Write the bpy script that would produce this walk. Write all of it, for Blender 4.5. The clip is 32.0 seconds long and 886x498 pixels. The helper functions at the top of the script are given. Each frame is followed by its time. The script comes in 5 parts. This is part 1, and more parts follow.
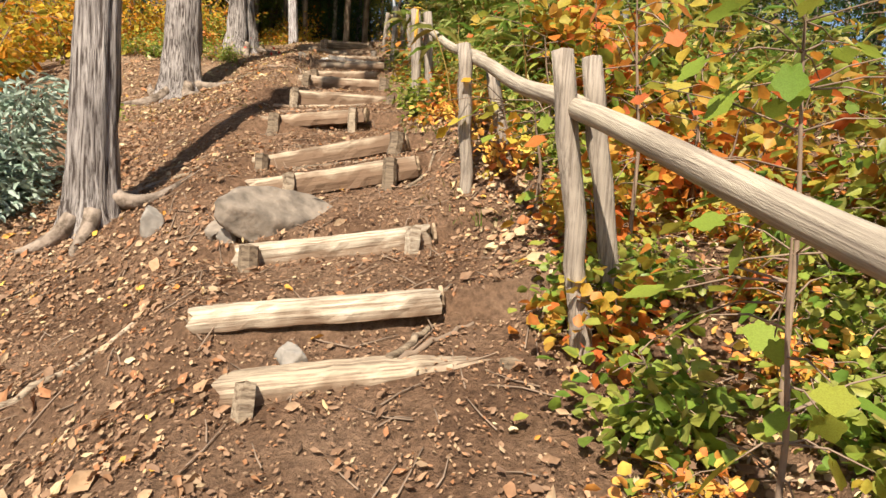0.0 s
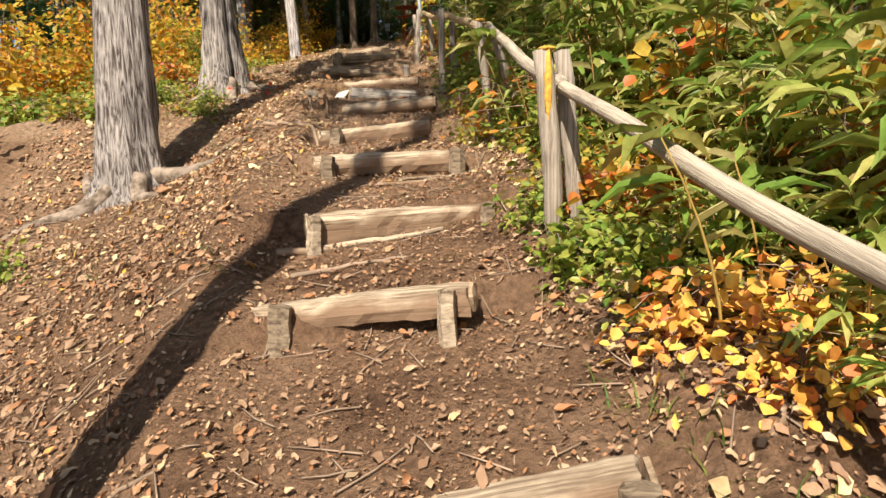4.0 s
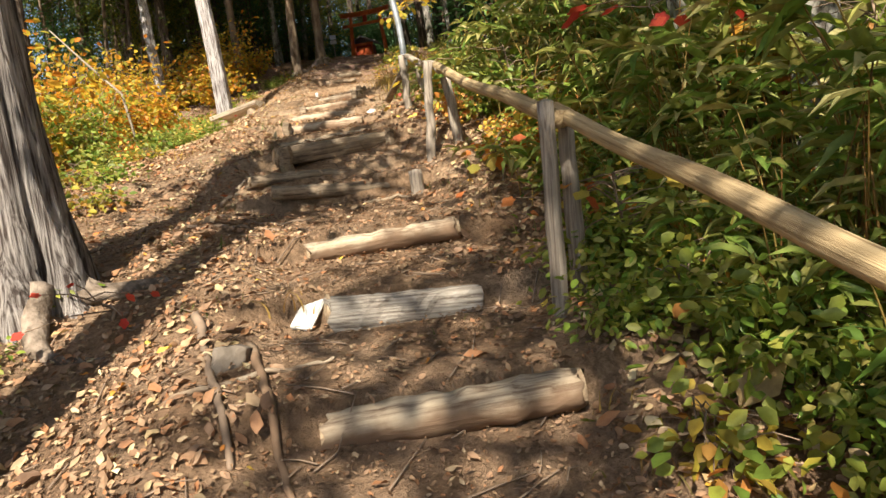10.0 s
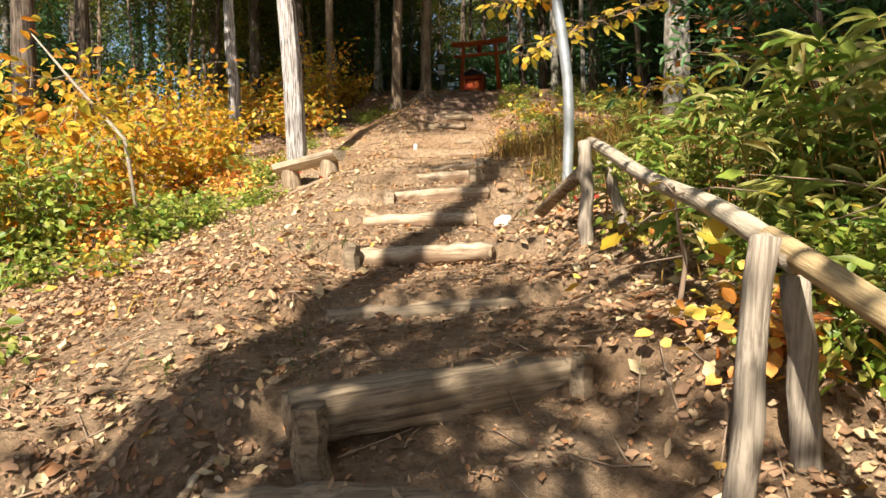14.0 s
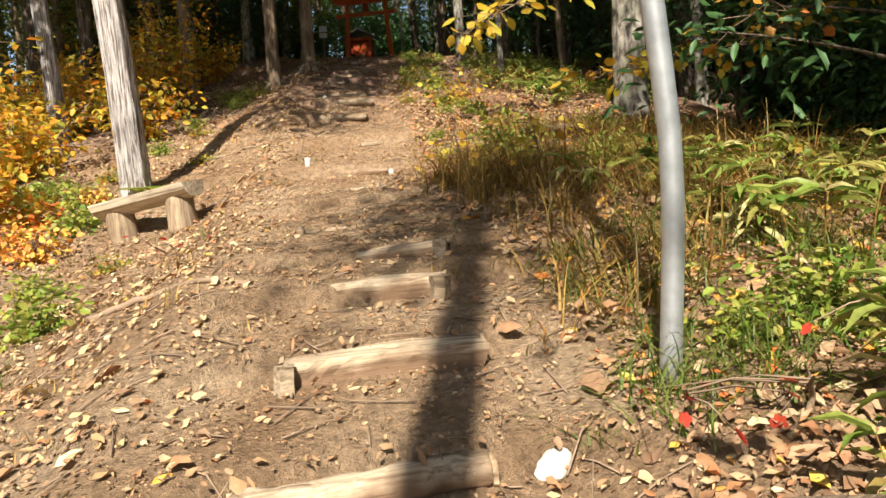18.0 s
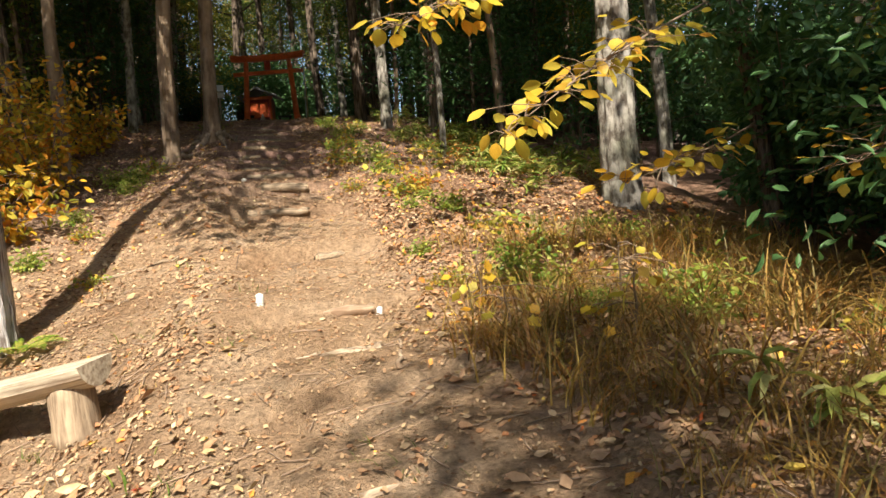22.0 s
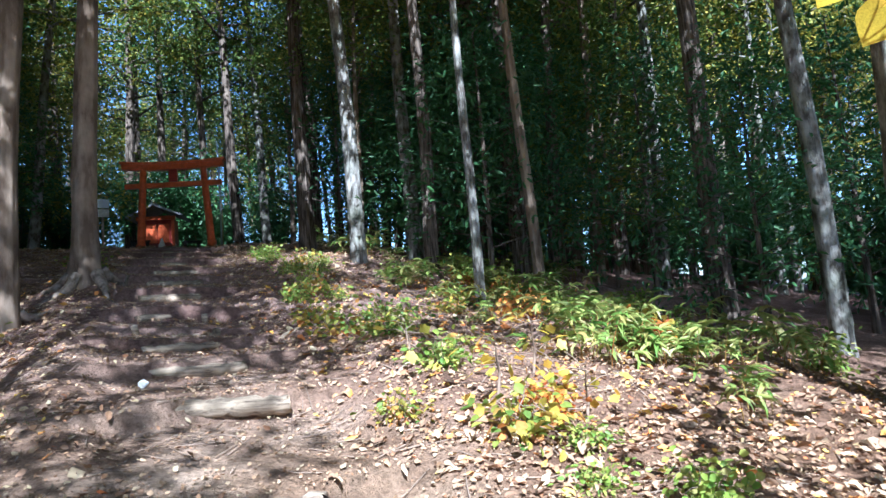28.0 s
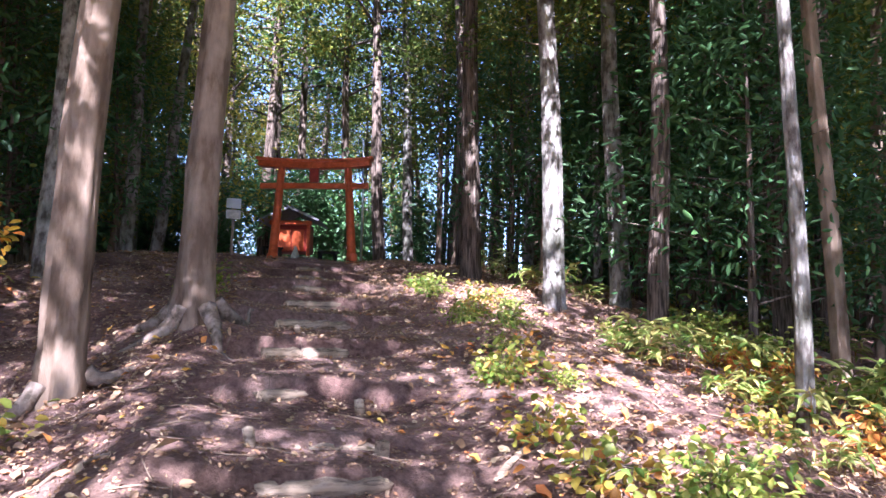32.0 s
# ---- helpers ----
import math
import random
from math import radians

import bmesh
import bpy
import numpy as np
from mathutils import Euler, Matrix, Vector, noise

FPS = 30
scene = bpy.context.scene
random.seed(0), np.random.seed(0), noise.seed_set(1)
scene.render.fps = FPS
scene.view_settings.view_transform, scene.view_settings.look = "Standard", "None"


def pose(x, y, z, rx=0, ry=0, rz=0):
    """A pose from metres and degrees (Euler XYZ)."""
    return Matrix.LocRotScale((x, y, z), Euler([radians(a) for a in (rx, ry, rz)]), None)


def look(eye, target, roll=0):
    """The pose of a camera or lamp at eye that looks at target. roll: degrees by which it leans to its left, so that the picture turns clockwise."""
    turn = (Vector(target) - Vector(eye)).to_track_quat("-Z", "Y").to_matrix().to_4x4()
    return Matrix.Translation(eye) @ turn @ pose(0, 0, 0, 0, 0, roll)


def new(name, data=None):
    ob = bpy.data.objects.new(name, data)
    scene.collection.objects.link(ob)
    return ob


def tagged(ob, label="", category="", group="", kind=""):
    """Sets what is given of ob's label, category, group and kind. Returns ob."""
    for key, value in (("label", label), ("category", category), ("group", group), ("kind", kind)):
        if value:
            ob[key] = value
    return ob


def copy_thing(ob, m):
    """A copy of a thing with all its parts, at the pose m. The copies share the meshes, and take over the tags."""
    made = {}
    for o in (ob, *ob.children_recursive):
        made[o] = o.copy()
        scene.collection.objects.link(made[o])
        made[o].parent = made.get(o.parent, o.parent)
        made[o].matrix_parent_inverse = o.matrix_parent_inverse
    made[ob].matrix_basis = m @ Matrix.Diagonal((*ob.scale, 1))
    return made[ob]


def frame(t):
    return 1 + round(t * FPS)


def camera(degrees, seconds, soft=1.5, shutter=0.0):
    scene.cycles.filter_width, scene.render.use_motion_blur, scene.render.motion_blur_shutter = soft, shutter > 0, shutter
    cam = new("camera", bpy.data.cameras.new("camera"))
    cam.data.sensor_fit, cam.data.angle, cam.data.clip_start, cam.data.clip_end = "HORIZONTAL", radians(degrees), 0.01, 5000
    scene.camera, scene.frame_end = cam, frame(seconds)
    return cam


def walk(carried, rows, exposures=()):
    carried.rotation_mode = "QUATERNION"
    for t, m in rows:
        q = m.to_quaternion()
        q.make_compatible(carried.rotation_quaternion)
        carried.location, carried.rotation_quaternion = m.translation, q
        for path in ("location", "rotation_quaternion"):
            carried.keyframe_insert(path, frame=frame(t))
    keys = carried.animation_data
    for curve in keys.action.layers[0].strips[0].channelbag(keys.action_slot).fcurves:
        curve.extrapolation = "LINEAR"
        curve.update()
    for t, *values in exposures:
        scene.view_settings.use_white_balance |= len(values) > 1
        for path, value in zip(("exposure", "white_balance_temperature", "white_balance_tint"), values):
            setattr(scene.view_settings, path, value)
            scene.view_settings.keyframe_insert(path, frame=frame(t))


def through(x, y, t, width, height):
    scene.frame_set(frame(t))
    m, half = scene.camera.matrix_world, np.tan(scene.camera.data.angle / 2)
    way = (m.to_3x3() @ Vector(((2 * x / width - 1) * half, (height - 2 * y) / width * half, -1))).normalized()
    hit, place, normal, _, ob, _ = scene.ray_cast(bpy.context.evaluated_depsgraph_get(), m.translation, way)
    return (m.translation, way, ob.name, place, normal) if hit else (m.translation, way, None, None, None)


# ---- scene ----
PI = math.pi
cam = camera(65.0, 32.0, soft=1.5)
PATH = [
    (0, (0.119, 3.580, 0.734), (0.570, 7.551, 0.558), 4.70),
    (0.5, (0.051, 4.052, 0.868), (0.179, 8.048, 0.759), 4.81),
    (1, (0.028, 4.485, 1.027), (0.063, 8.480, 0.836), 3.61),
    (1.5, (0.008, 4.800, 1.207), (0.080, 8.793, 0.989), 3.64),
    (2, (-0.045, 5.219, 1.466), (0.004, 9.215, 1.307), 3.63),
    (2.5, (-0.139, 5.616, 1.528), (-0.015, 9.606, 1.266), 3.65),
    (3, (-0.193, 6.060, 1.623), (-0.109, 10.040, 1.234), 4.38),
    (3.5, (-0.269, 6.478, 1.830), (-0.094, 10.458, 1.476), 1.67),
    (5.5, (-0.353, 8.253, 2.415), (0.201, 12.191, 1.981), -1.84),
    (6, (-0.337, 8.621, 2.546), (0.018, 12.577, 2.074), -0.95),
    (6.5, (-0.312, 8.931, 2.679), (0.008, 12.896, 2.264), -2.87),
    (7, (-0.334, 9.302, 2.779), (0.441, 13.212, 2.443), -3.51),
    (7.5, (-0.366, 9.654, 2.861), (0.473, 13.556, 2.583), -1.89),
    (8, (-0.471, 10.117, 2.936), (0.247, 14.048, 2.746), -0.56),
    (8.5, (-0.548, 10.519, 3.080), (0.076, 14.460, 2.801), -2.14),
    (9, (-0.535, 10.782, 3.236), (0.043, 14.718, 2.811), -1.73),
    (9.5, (-0.551, 11.111, 3.373), (-0.154, 15.055, 2.839), -1.73),
    (10, (-0.560, 11.451, 3.555), (0.031, 15.386, 3.153), -4.81),
    (10.5, (-0.488, 11.776, 3.614), (0.397, 15.664, 3.304), -4.52),
    (11, (-0.412, 12.171, 3.601), (0.410, 16.073, 3.275), -2.97),
    (11.5, (-0.404, 12.578, 3.801), (0.424, 16.474, 3.432), -2.86),
    (12, (-0.380, 13.016, 3.963), (0.548, 16.889, 3.595), -3.24),
    (12.5, (-0.320, 13.474, 4.059), (0.401, 17.394, 3.725), -2.68),
    (13, (-0.371, 14.026, 4.103), (0.135, 17.987, 3.874), 1.84),
    (13.5, (-0.501, 14.528, 4.354), (-0.184, 18.511, 4.170), 3.80),
    (14, (-0.599, 15.025, 4.462), (-0.456, 19.016, 4.230), 1.78),
    (14.5, (-0.747, 15.518, 4.508), (-0.554, 19.499, 4.168), 1.91),
    (15, (-0.753, 15.907, 4.693), (-0.501, 19.889, 4.411), 1.78),
    (15.5, (-0.733, 16.348, 4.839), (-0.493, 20.335, 4.624), 1.36),
    (17.5, (-0.694, 17.555, 5.109), (0.037, 21.469, 4.729), -0.51),
    (18, (-0.739, 17.851, 5.289), (0.039, 21.745, 4.813), -0.69),
    (18.5, (-0.768, 18.028, 5.415), (-0.180, 21.949, 4.890), -0.76),
    (19, (-0.745, 18.187, 5.463), (-0.317, 22.139, 5.017), -1.89),
    (19.5, (-0.760, 18.534, 5.439), (-0.081, 22.454, 5.033), -1.83),
    (20, (-0.799, 18.829, 5.523), (0.083, 22.717, 5.206), -1.75),
    (20.5, (-0.904, 19.171, 5.658), (0.055, 23.045, 5.392), -0.34),
    (21, (-1.061, 19.297, 5.805), (0.154, 23.101, 5.583), 0.42),
    (21.5, (-1.178, 19.567, 5.884), (0.286, 23.282, 5.650), -0.75),
    (22, (-1.234, 20.026, 5.943), (0.198, 23.755, 5.736), -1.39),
    (22.5, (-1.308, 20.510, 5.998), (0.070, 24.262, 5.855), -1.09),
    (23, (-1.330, 21.019, 6.018), (-0.075, 24.817, 6.066), -0.29),
    (23.5, (-1.302, 21.353, 6.098), (0.005, 25.122, 6.399), -0.92),
    (24, (-1.320, 21.646, 6.168), (0.305, 25.294, 6.397), 2.88),
    (24.5, (-1.275, 22.140, 6.224), (0.274, 25.799, 6.685), -1.13),
    (25, (-1.278, 22.576, 6.307), (0.508, 26.138, 6.663), -4.01),
    (25.5, (-1.248, 22.945, 6.388), (0.671, 26.438, 6.731), -2.85),
    (26, (-1.205, 23.373, 6.470), (0.777, 26.821, 6.903), -3.38),
    (26.5, (-1.142, 23.857, 6.509), (0.864, 27.278, 7.028), -2.36),
    (28.5, (-0.840, 25.359, 6.806), (1.136, 28.806, 7.271), -2.07),
    (29, (-0.824, 25.680, 6.869), (1.227, 29.054, 7.506), -0.84),
    (29.5, (-0.793, 26.081, 6.956), (1.147, 29.539, 7.486), 1.62),
    (30, (-0.749, 26.505, 7.048), (0.972, 30.093, 7.454), 3.03),
    (30.5, (-0.744, 26.836, 7.122), (1.147, 30.322, 7.645), 3.79),
    (31, (-0.683, 27.149, 7.165), (1.061, 30.704, 7.731), 2.66),
    (31.5, (-0.645, 27.478, 7.241), (0.835, 31.154, 7.785), 3.35),
    (32, (-0.582, 27.916, 7.339), (0.777, 31.639, 7.878), 3.46),
]
EXPOSURES = [(0, 0.92, 6500, 12), (10, 1.25, 6500, 10), (14, 1.38, 6500, 10), (18, 1.20, 6500, 10), (20, 1.38, 6500, 10), (22, 1.40, 6500, 11), (24.0, 1.35, 6300, 11), (26, 1.55, 4450, 6), (29, 2.5, 4600, 14), (32, 3.15, 5000, 32)]
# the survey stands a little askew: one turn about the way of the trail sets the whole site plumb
PLUMB = pose(0, 0, 0, 0, 2.9, 0)
walk(cam, [(t, PLUMB @ look(eye, target, roll)) for t, eye, target, roll in PATH], EXPOSURES)

# ---- light ----
SUN_AZIMUTH, SUN_HEIGHT = 200.0, 48.0      # compass way in which the sun stands, from +y clockwise
world = bpy.data.worlds.new("autumn_sky")
scene.world = world
world.use_nodes = True
sky = world.node_tree.nodes.new("ShaderNodeTexSky")
sky.sky_type, sky.sun_disc = "NISHITA", False
sky.sun_elevation, sky.sun_rotation = radians(SUN_HEIGHT), radians(SUN_AZIMUTH)
world.node_tree.links.new(sky.outputs[0], world.node_tree.nodes["Background"].inputs[0])
world.node_tree.nodes["Background"].inputs[1].default_value = 0.075
sun = new("sun", bpy.data.lights.new("sun", "SUN"))
sun.data.energy, sun.data.angle, sun.data.color = 5.0, radians(0.6), (1.0, 0.93, 0.80)
sun_from = Vector((math.sin(radians(SUN_AZIMUTH)) * math.cos(radians(SUN_HEIGHT)),
                   math.cos(radians(SUN_AZIMUTH)) * math.cos(radians(SUN_HEIGHT)), math.sin(radians(SUN_HEIGHT))))
sun.matrix_world = look(sun_from * 60, (0, 0, 0))


# ---- materials ----
def material(name, rough=0.8, spec=0.3):
    m = bpy.data.materials.new(name)
    m.use_nodes = True
    b = m.node_tree.nodes["Principled BSDF"]
    b.inputs["Roughness"].default_value = rough
    b.inputs["Specular IOR Level"].default_value = spec
    return m, m.node_tree.nodes, m.node_tree.links, b


def ramp(nodes, stops):
    r = nodes.new("ShaderNodeValToRGB")
    e = r.color_ramp.elements
    while len(e) < len(stops):
        e.new(0.5)
    for el, (at, col) in zip(e, stops):
        el.position, el.color = at, (*col, 1)
    return r


def noise_at(nodes, links, scale, size, detail=6, coord="Object", rough=0.55):
    tc, mp, nz = nodes.new("ShaderNodeTexCoord"), nodes.new("ShaderNodeMapping"), nodes.new("ShaderNodeTexNoise")
    mp.inputs["Scale"].default_value = size
    nz.inputs["Scale"].default_value, nz.inputs["Detail"].default_value, nz.inputs["Roughness"].default_value = scale, detail, rough
    links.new(tc.outputs[coord], mp.inputs[0])
    links.new(mp.outputs[0], nz.inputs[0])
    return nz


def bumped(nodes, links, bsdf, heights, distance, strength=1.0):
    b = nodes.new("ShaderNodeBump")
    b.inputs["Distance"].default_value, b.inputs["Strength"].default_value = distance, strength
    links.new(heights, b.inputs["Height"])
    links.new(b.outputs[0], bsdf.inputs["Normal"])


def mixed(nodes, links, a, b, f, mode="MIX"):
    m = nodes.new("ShaderNodeMix")
    m.data_type, m.blend_type = "RGBA", mode
    for key, v in ((0, f), (6, a), (7, b)):
        if isinstance(v, (int, float)):
            m.inputs[key].default_value = v
        elif isinstance(v, tuple):
            m.inputs[key].default_value = (*v, 1)
        else:
            links.new(v, m.inputs[key])
    return m.outputs[2]


def soil_material():
    """Dark soil below, paler trodden clay further up, reddish brown at the top, with clods and crumbs."""
    m, n, l, b = material("trail_soil", 0.95, 0.15)
    big, fine, crumb = noise_at(n, l, 1.6, (1, 1, 1), 5), noise_at(n, l, 24, (1, 1, 1), 8, rough=0.75), noise_at(n, l, 70, (1, 1, 1), 4, rough=0.7)
    dark = ramp(n, [(0.3, (0.17, 0.095, 0.055)), (0.5, (0.31, 0.185, 0.11)), (0.72, (0.42, 0.27, 0.17))])
    pale = ramp(n, [(0.3, (0.34, 0.215, 0.125)), (0.5, (0.48, 0.33, 0.205)), (0.72, (0.58, 0.43, 0.29))])
    grit = ramp(n, [(0.33, (0.34, 0.31, 0.28)), (0.62, (1.2, 1.15, 1.1))])
    l.new(big.outputs[0], dark.inputs[0])
    l.new(big.outputs[0], pale.inputs[0])
    l.new(fine.outputs[0], grit.inputs[0])
    tc, sep, span = n.new("ShaderNodeTexCoord"), n.new("ShaderNodeSeparateXYZ"), n.new("ShaderNodeMapRange")
    span.inputs[1].default_value, span.inputs[2].default_value = 10.5, 17.5
    l.new(tc.outputs["Object"], sep.inputs[0])
    l.new(sep.outputs[1], span.inputs[0])
    col = mixed(n, l, dark.outputs[0], pale.outputs[0], span.outputs[0])
    beside = n.new("ShaderNodeMapRange")
    beside.inputs[1].default_value, beside.inputs[2].default_value = 0.55, 1.25
    l.new(sep.outputs[0], beside.inputs[0])
    col = mixed(n, l, col, dark.outputs[0], beside.outputs[0])
    # past y 27.5 the soil grades into a darker, redder brown
    upper_tone, wood = ramp(n, [(0.3, (0.17, 0.10, 0.078)), (0.5, (0.29, 0.18, 0.145)), (0.72, (0.42, 0.29, 0.235))]), n.new("ShaderNodeMapRange")
    wood.inputs[1].default_value, wood.inputs[2].default_value = 27.5, 31.5
    l.new(big.outputs[0], upper_tone.inputs[0])
    l.new(sep.outputs[1], wood.inputs[0])
    col = mixed(n, l, col, upper_tone.outputs[0], wood.outputs[0])
    l.new(mixed(n, l, col, grit.outputs[0], 0.85, "MULTIPLY"), b.inputs["Base Color"])
    bumped(n, l, b, mixed(n, l, fine.outputs[0], crumb.outputs[0], 0.35), 0.10)
    return m


def wood_material(name, light, dark, along=(1.2, 30, 30), stain=0.5, rough=0.85, brown_below=None):
    """Weathered grain along one axis; the last argument is the height below which the wood turns brown."""
    m, n, l, b = material(name, rough, 0.25)
    grain, blot = noise_at(n, l, 1.6, along, 8, rough=0.65), noise_at(n, l, 5, (1, 1, 1), 4)
    r1 = ramp(n, [(0.36, dark), (0.56, light)])
    r2 = ramp(n, [(0.3, (0.5, 0.46, 0.4)), (0.62, (1.1, 1.08, 1.0))])
    l.new(grain.outputs[0], r1.inputs[0])
    l.new(blot.outputs[0], r2.inputs[0])
    col = mixed(n, l, r1.outputs[0], r2.outputs[0], stain, "MULTIPLY")
    if brown_below is not None:
        tc, sep, add, span = n.new("ShaderNodeTexCoord"), n.new("ShaderNodeSeparateXYZ"), n.new("ShaderNodeMath"), n.new("ShaderNodeMapRange")
        add.operation = "MULTIPLY_ADD"
        add.inputs[1].default_value = 0.14
        span.inputs[1].default_value, span.inputs[2].default_value = brown_below + 0.04, brown_below + 0.10
        l.new(tc.outputs["Object"], sep.inputs[0])
        l.new(blot.outputs[0], add.inputs[0])
        l.new(sep.outputs[2], add.inputs[2])
        l.new(add.outputs[0], span.inputs[0])
        col = mixed(n, l, (0.20, 0.125, 0.075), col, span.outputs[0])
    l.new(col, b.inputs["Base Color"])
    bumped(n, l, b, grain.outputs[0], 0.009)
    return m


def bark_material(name, light, dark, moss=None, stretch=(14, 14, 1.3)):
    m, n, l, b = material(name, 0.95, 0.15)
    strips, blot = noise_at(n, l, 2.2, stretch, 8, rough=0.6), noise_at(n, l, 2.0, (1, 1, 1), 5)
    r1 = ramp(n, [(0.40, dark), (0.50, tuple(0.55 * v + 0.45 * d for v, d in zip(light, dark))), (0.62, light)])
    r2 = ramp(n, [(0.35, (0.62, 0.6, 0.58) if moss is None else moss), (0.6, (1.05, 1.03, 1.0))])
    l.new(strips.outputs[0], r1.inputs[0])
    l.new(blot.outputs[0], r2.inputs[0])
    l.new(mixed(n, l, r1.outputs[0], r2.outputs[0], 0.8, "MULTIPLY"), b.inputs["Base Color"])
    bumped(n, l, b, strips.outputs[0], 0.035)
    return m


def leaf_material(name, colours, through=0.45, rough=0.5, single=False):
    """Leaves: each takes its own colour of the row; part of the light passes through."""
    m, n, l, b = material(name, rough, 0.35)
    if single:
        pick = n.new("ShaderNodeObjectInfo").outputs["Random"]
    else:
        pick = n.new("ShaderNodeNewGeometry").outputs["Random Per Island"]
    r = ramp(n, [(i / max(1, len(colours) - 1), c) for i, c in enumerate(colours)])
    l.new(pick, r.inputs[0])
    spots = noise_at(n, l, 30, (1, 1, 1), 3)
    r2 = ramp(n, [(0.35, (0.72, 0.68, 0.6)), (0.6, (1.05, 1.05, 1.0))])
    l.new(spots.outputs[0], r2.inputs[0])
    col = mixed(n, l, r.outputs[0], r2.outputs[0], 0.7, "MULTIPLY")
    l.new(col, b.inputs["Base Color"])
    if through:
        t, mix = n.new("ShaderNodeBsdfTranslucent"), n.new("ShaderNodeMixShader")
        l.new(col, t.inputs[0])
        mix.inputs[0].default_value = through
        l.new(b.outputs[0], mix.inputs[1])
        l.new(t.outputs[0], mix.inputs[2])
        l.new(mix.outputs[0], n["Material Output"].inputs[0])
    return m


def plain_material(name, col, rough=0.6, vary=0.3, scale=8, metal=0.0, bump=0.004, spec=0.35):
    m, n, l, b = material(name, rough, spec)
    nz = noise_at(n, l, scale, (1, 1, 1), 6)
    r = ramp(n, [(0.3, tuple(c * (1 - vary) for c in col)), (0.7, tuple(min(1, c * (1 + vary * 0.5)) for c in col))])
    l.new(nz.outputs[0], r.inputs[0])
    l.new(r.outputs[0], b.inputs["Base Color"])
    b.inputs["Metallic"].default_value = metal
    bumped(n, l, b, nz.outputs[0], bump)
    return m


SOIL = soil_material()
LOG_WOOD = wood_material("weathered_log_wood", (0.46, 0.37, 0.27), (0.15, 0.10, 0.068), stain=0.8, brown_below=0.03)
LOG_PALE = wood_material("bleached_log_wood", (0.54, 0.46, 0.36), (0.24, 0.17, 0.115), stain=0.8, brown_below=-0.03)
GREY_LOG = wood_material("cracked_grey_log_wood", (0.44, 0.39, 0.33), (0.13, 0.10, 0.08), (0.7, 46, 46), 0.5)
OLD_WOOD = wood_material("dark_brown_wood", (0.30, 0.23, 0.16), (0.10, 0.07, 0.05), stain=0.8)
END_WOOD = wood_material("cut_end_wood", (0.42, 0.31, 0.2), (0.14, 0.09, 0.055), (14, 14, 14))
RAIL_WOOD = wood_material("grey_rail_wood", (0.46, 0.39, 0.30), (0.25, 0.20, 0.155), (0.9, 50, 50), 0.45)
POST_WOOD = wood_material("grey_post_wood", (0.37, 0.31, 0.25), (0.17, 0.135, 0.105), (55, 55, 1.1), 0.5)
RAIL_GOLD = wood_material("ochre_rail_wood", (0.48, 0.35, 0.19), (0.24, 0.16, 0.08), (0.8, 40, 40), 0.4)
BENCH_WOOD = wood_material("bleached_bench_wood", (0.60, 0.52, 0.40), (0.26, 0.19, 0.13), (1.0, 22, 22), 0.5)
LEG_WOOD = wood_material("brown_stump_wood", (0.38, 0.29, 0.20), (0.17, 0.12, 0.08), (20, 20, 1.2), 0.6)
LICHEN = plain_material("orange_lichen", (0.62, 0.34, 0.05), 0.95, 0.5, 40)
BARK = bark_material("shaggy_grey_bark", (0.47, 0.42, 0.38), (0.085, 0.066, 0.056), None, (24, 24, 1.5))
BARK_ROOT = bark_material("brown_root_bark", (0.33, 0.26, 0.20), (0.12, 0.09, 0.065), None, (5, 5, 5))
# pale bark, its colour lightened further for the sunlight on these trunks
BARK_WHITE = bark_material("pale_peeling_bark", (0.66, 0.62, 0.60), (0.16, 0.13, 0.115), None, (24, 24, 1.6))
BARK_DARK = bark_material("dark_brown_bark", (0.22, 0.17, 0.13), (0.05, 0.038, 0.03))
BARK_PALE = bark_material("pale_blotched_bark", (0.36, 0.335, 0.295), (0.10, 0.082, 0.068), (0.35, 0.38, 0.28), (5, 5, 2.5))
BARK_SMOOTH = bark_material("smooth_brown_bark", (0.30, 0.225, 0.16), (0.15, 0.105, 0.07), None, (3, 3, 1))
LITTER = leaf_material("fallen_leaves", [(0.15, 0.085, 0.05), (0.33, 0.20, 0.12), (0.23, 0.13, 0.075), (0.43, 0.28, 0.17), (0.31, 0.16, 0.08), (0.38, 0.17, 0.075), (0.50, 0.36, 0.22), (0.19, 0.105, 0.06)], 0.15, 0.7)
LITTER_PALE = leaf_material("pale_dry_leaves", [(0.62, 0.50, 0.30), (0.50, 0.34, 0.16), (0.70, 0.58, 0.36), (0.42, 0.27, 0.13)], 0.2, 0.7)
LITTER_BRIGHT = leaf_material("bright_fallen_leaves", [(0.70, 0.42, 0.06), (0.62, 0.16, 0.05), (0.75, 0.55, 0.10), (0.66, 0.26, 0.06)], 0.2, 0.6)
LITTER_TAN = leaf_material("tan_fallen_leaves", [(0.40, 0.24, 0.13), (0.26, 0.14, 0.07), (0.48, 0.33, 0.19), (0.34, 0.17, 0.08), (0.54, 0.41, 0.25), (0.18, 0.09, 0.045)], 0.15, 0.7)
TWIGS = plain_material("dry_twigs", (0.26, 0.18, 0.12), 0.9, 0.5, 6)
STRAW = leaf_material("dry_grass", [(0.42, 0.25, 0.06), (0.24, 0.125, 0.035), (0.54, 0.35, 0.09), (0.18, 0.16, 0.045), (0.38, 0.17, 0.035), (0.15, 0.09, 0.035), (0.26, 0.24, 0.06)], 0.35, 0.6)
GRASS = leaf_material("green_grass", [(0.07, 0.13, 0.02), (0.13, 0.20, 0.03), (0.20, 0.22, 0.04), (0.09, 0.16, 0.03)], 0.4)
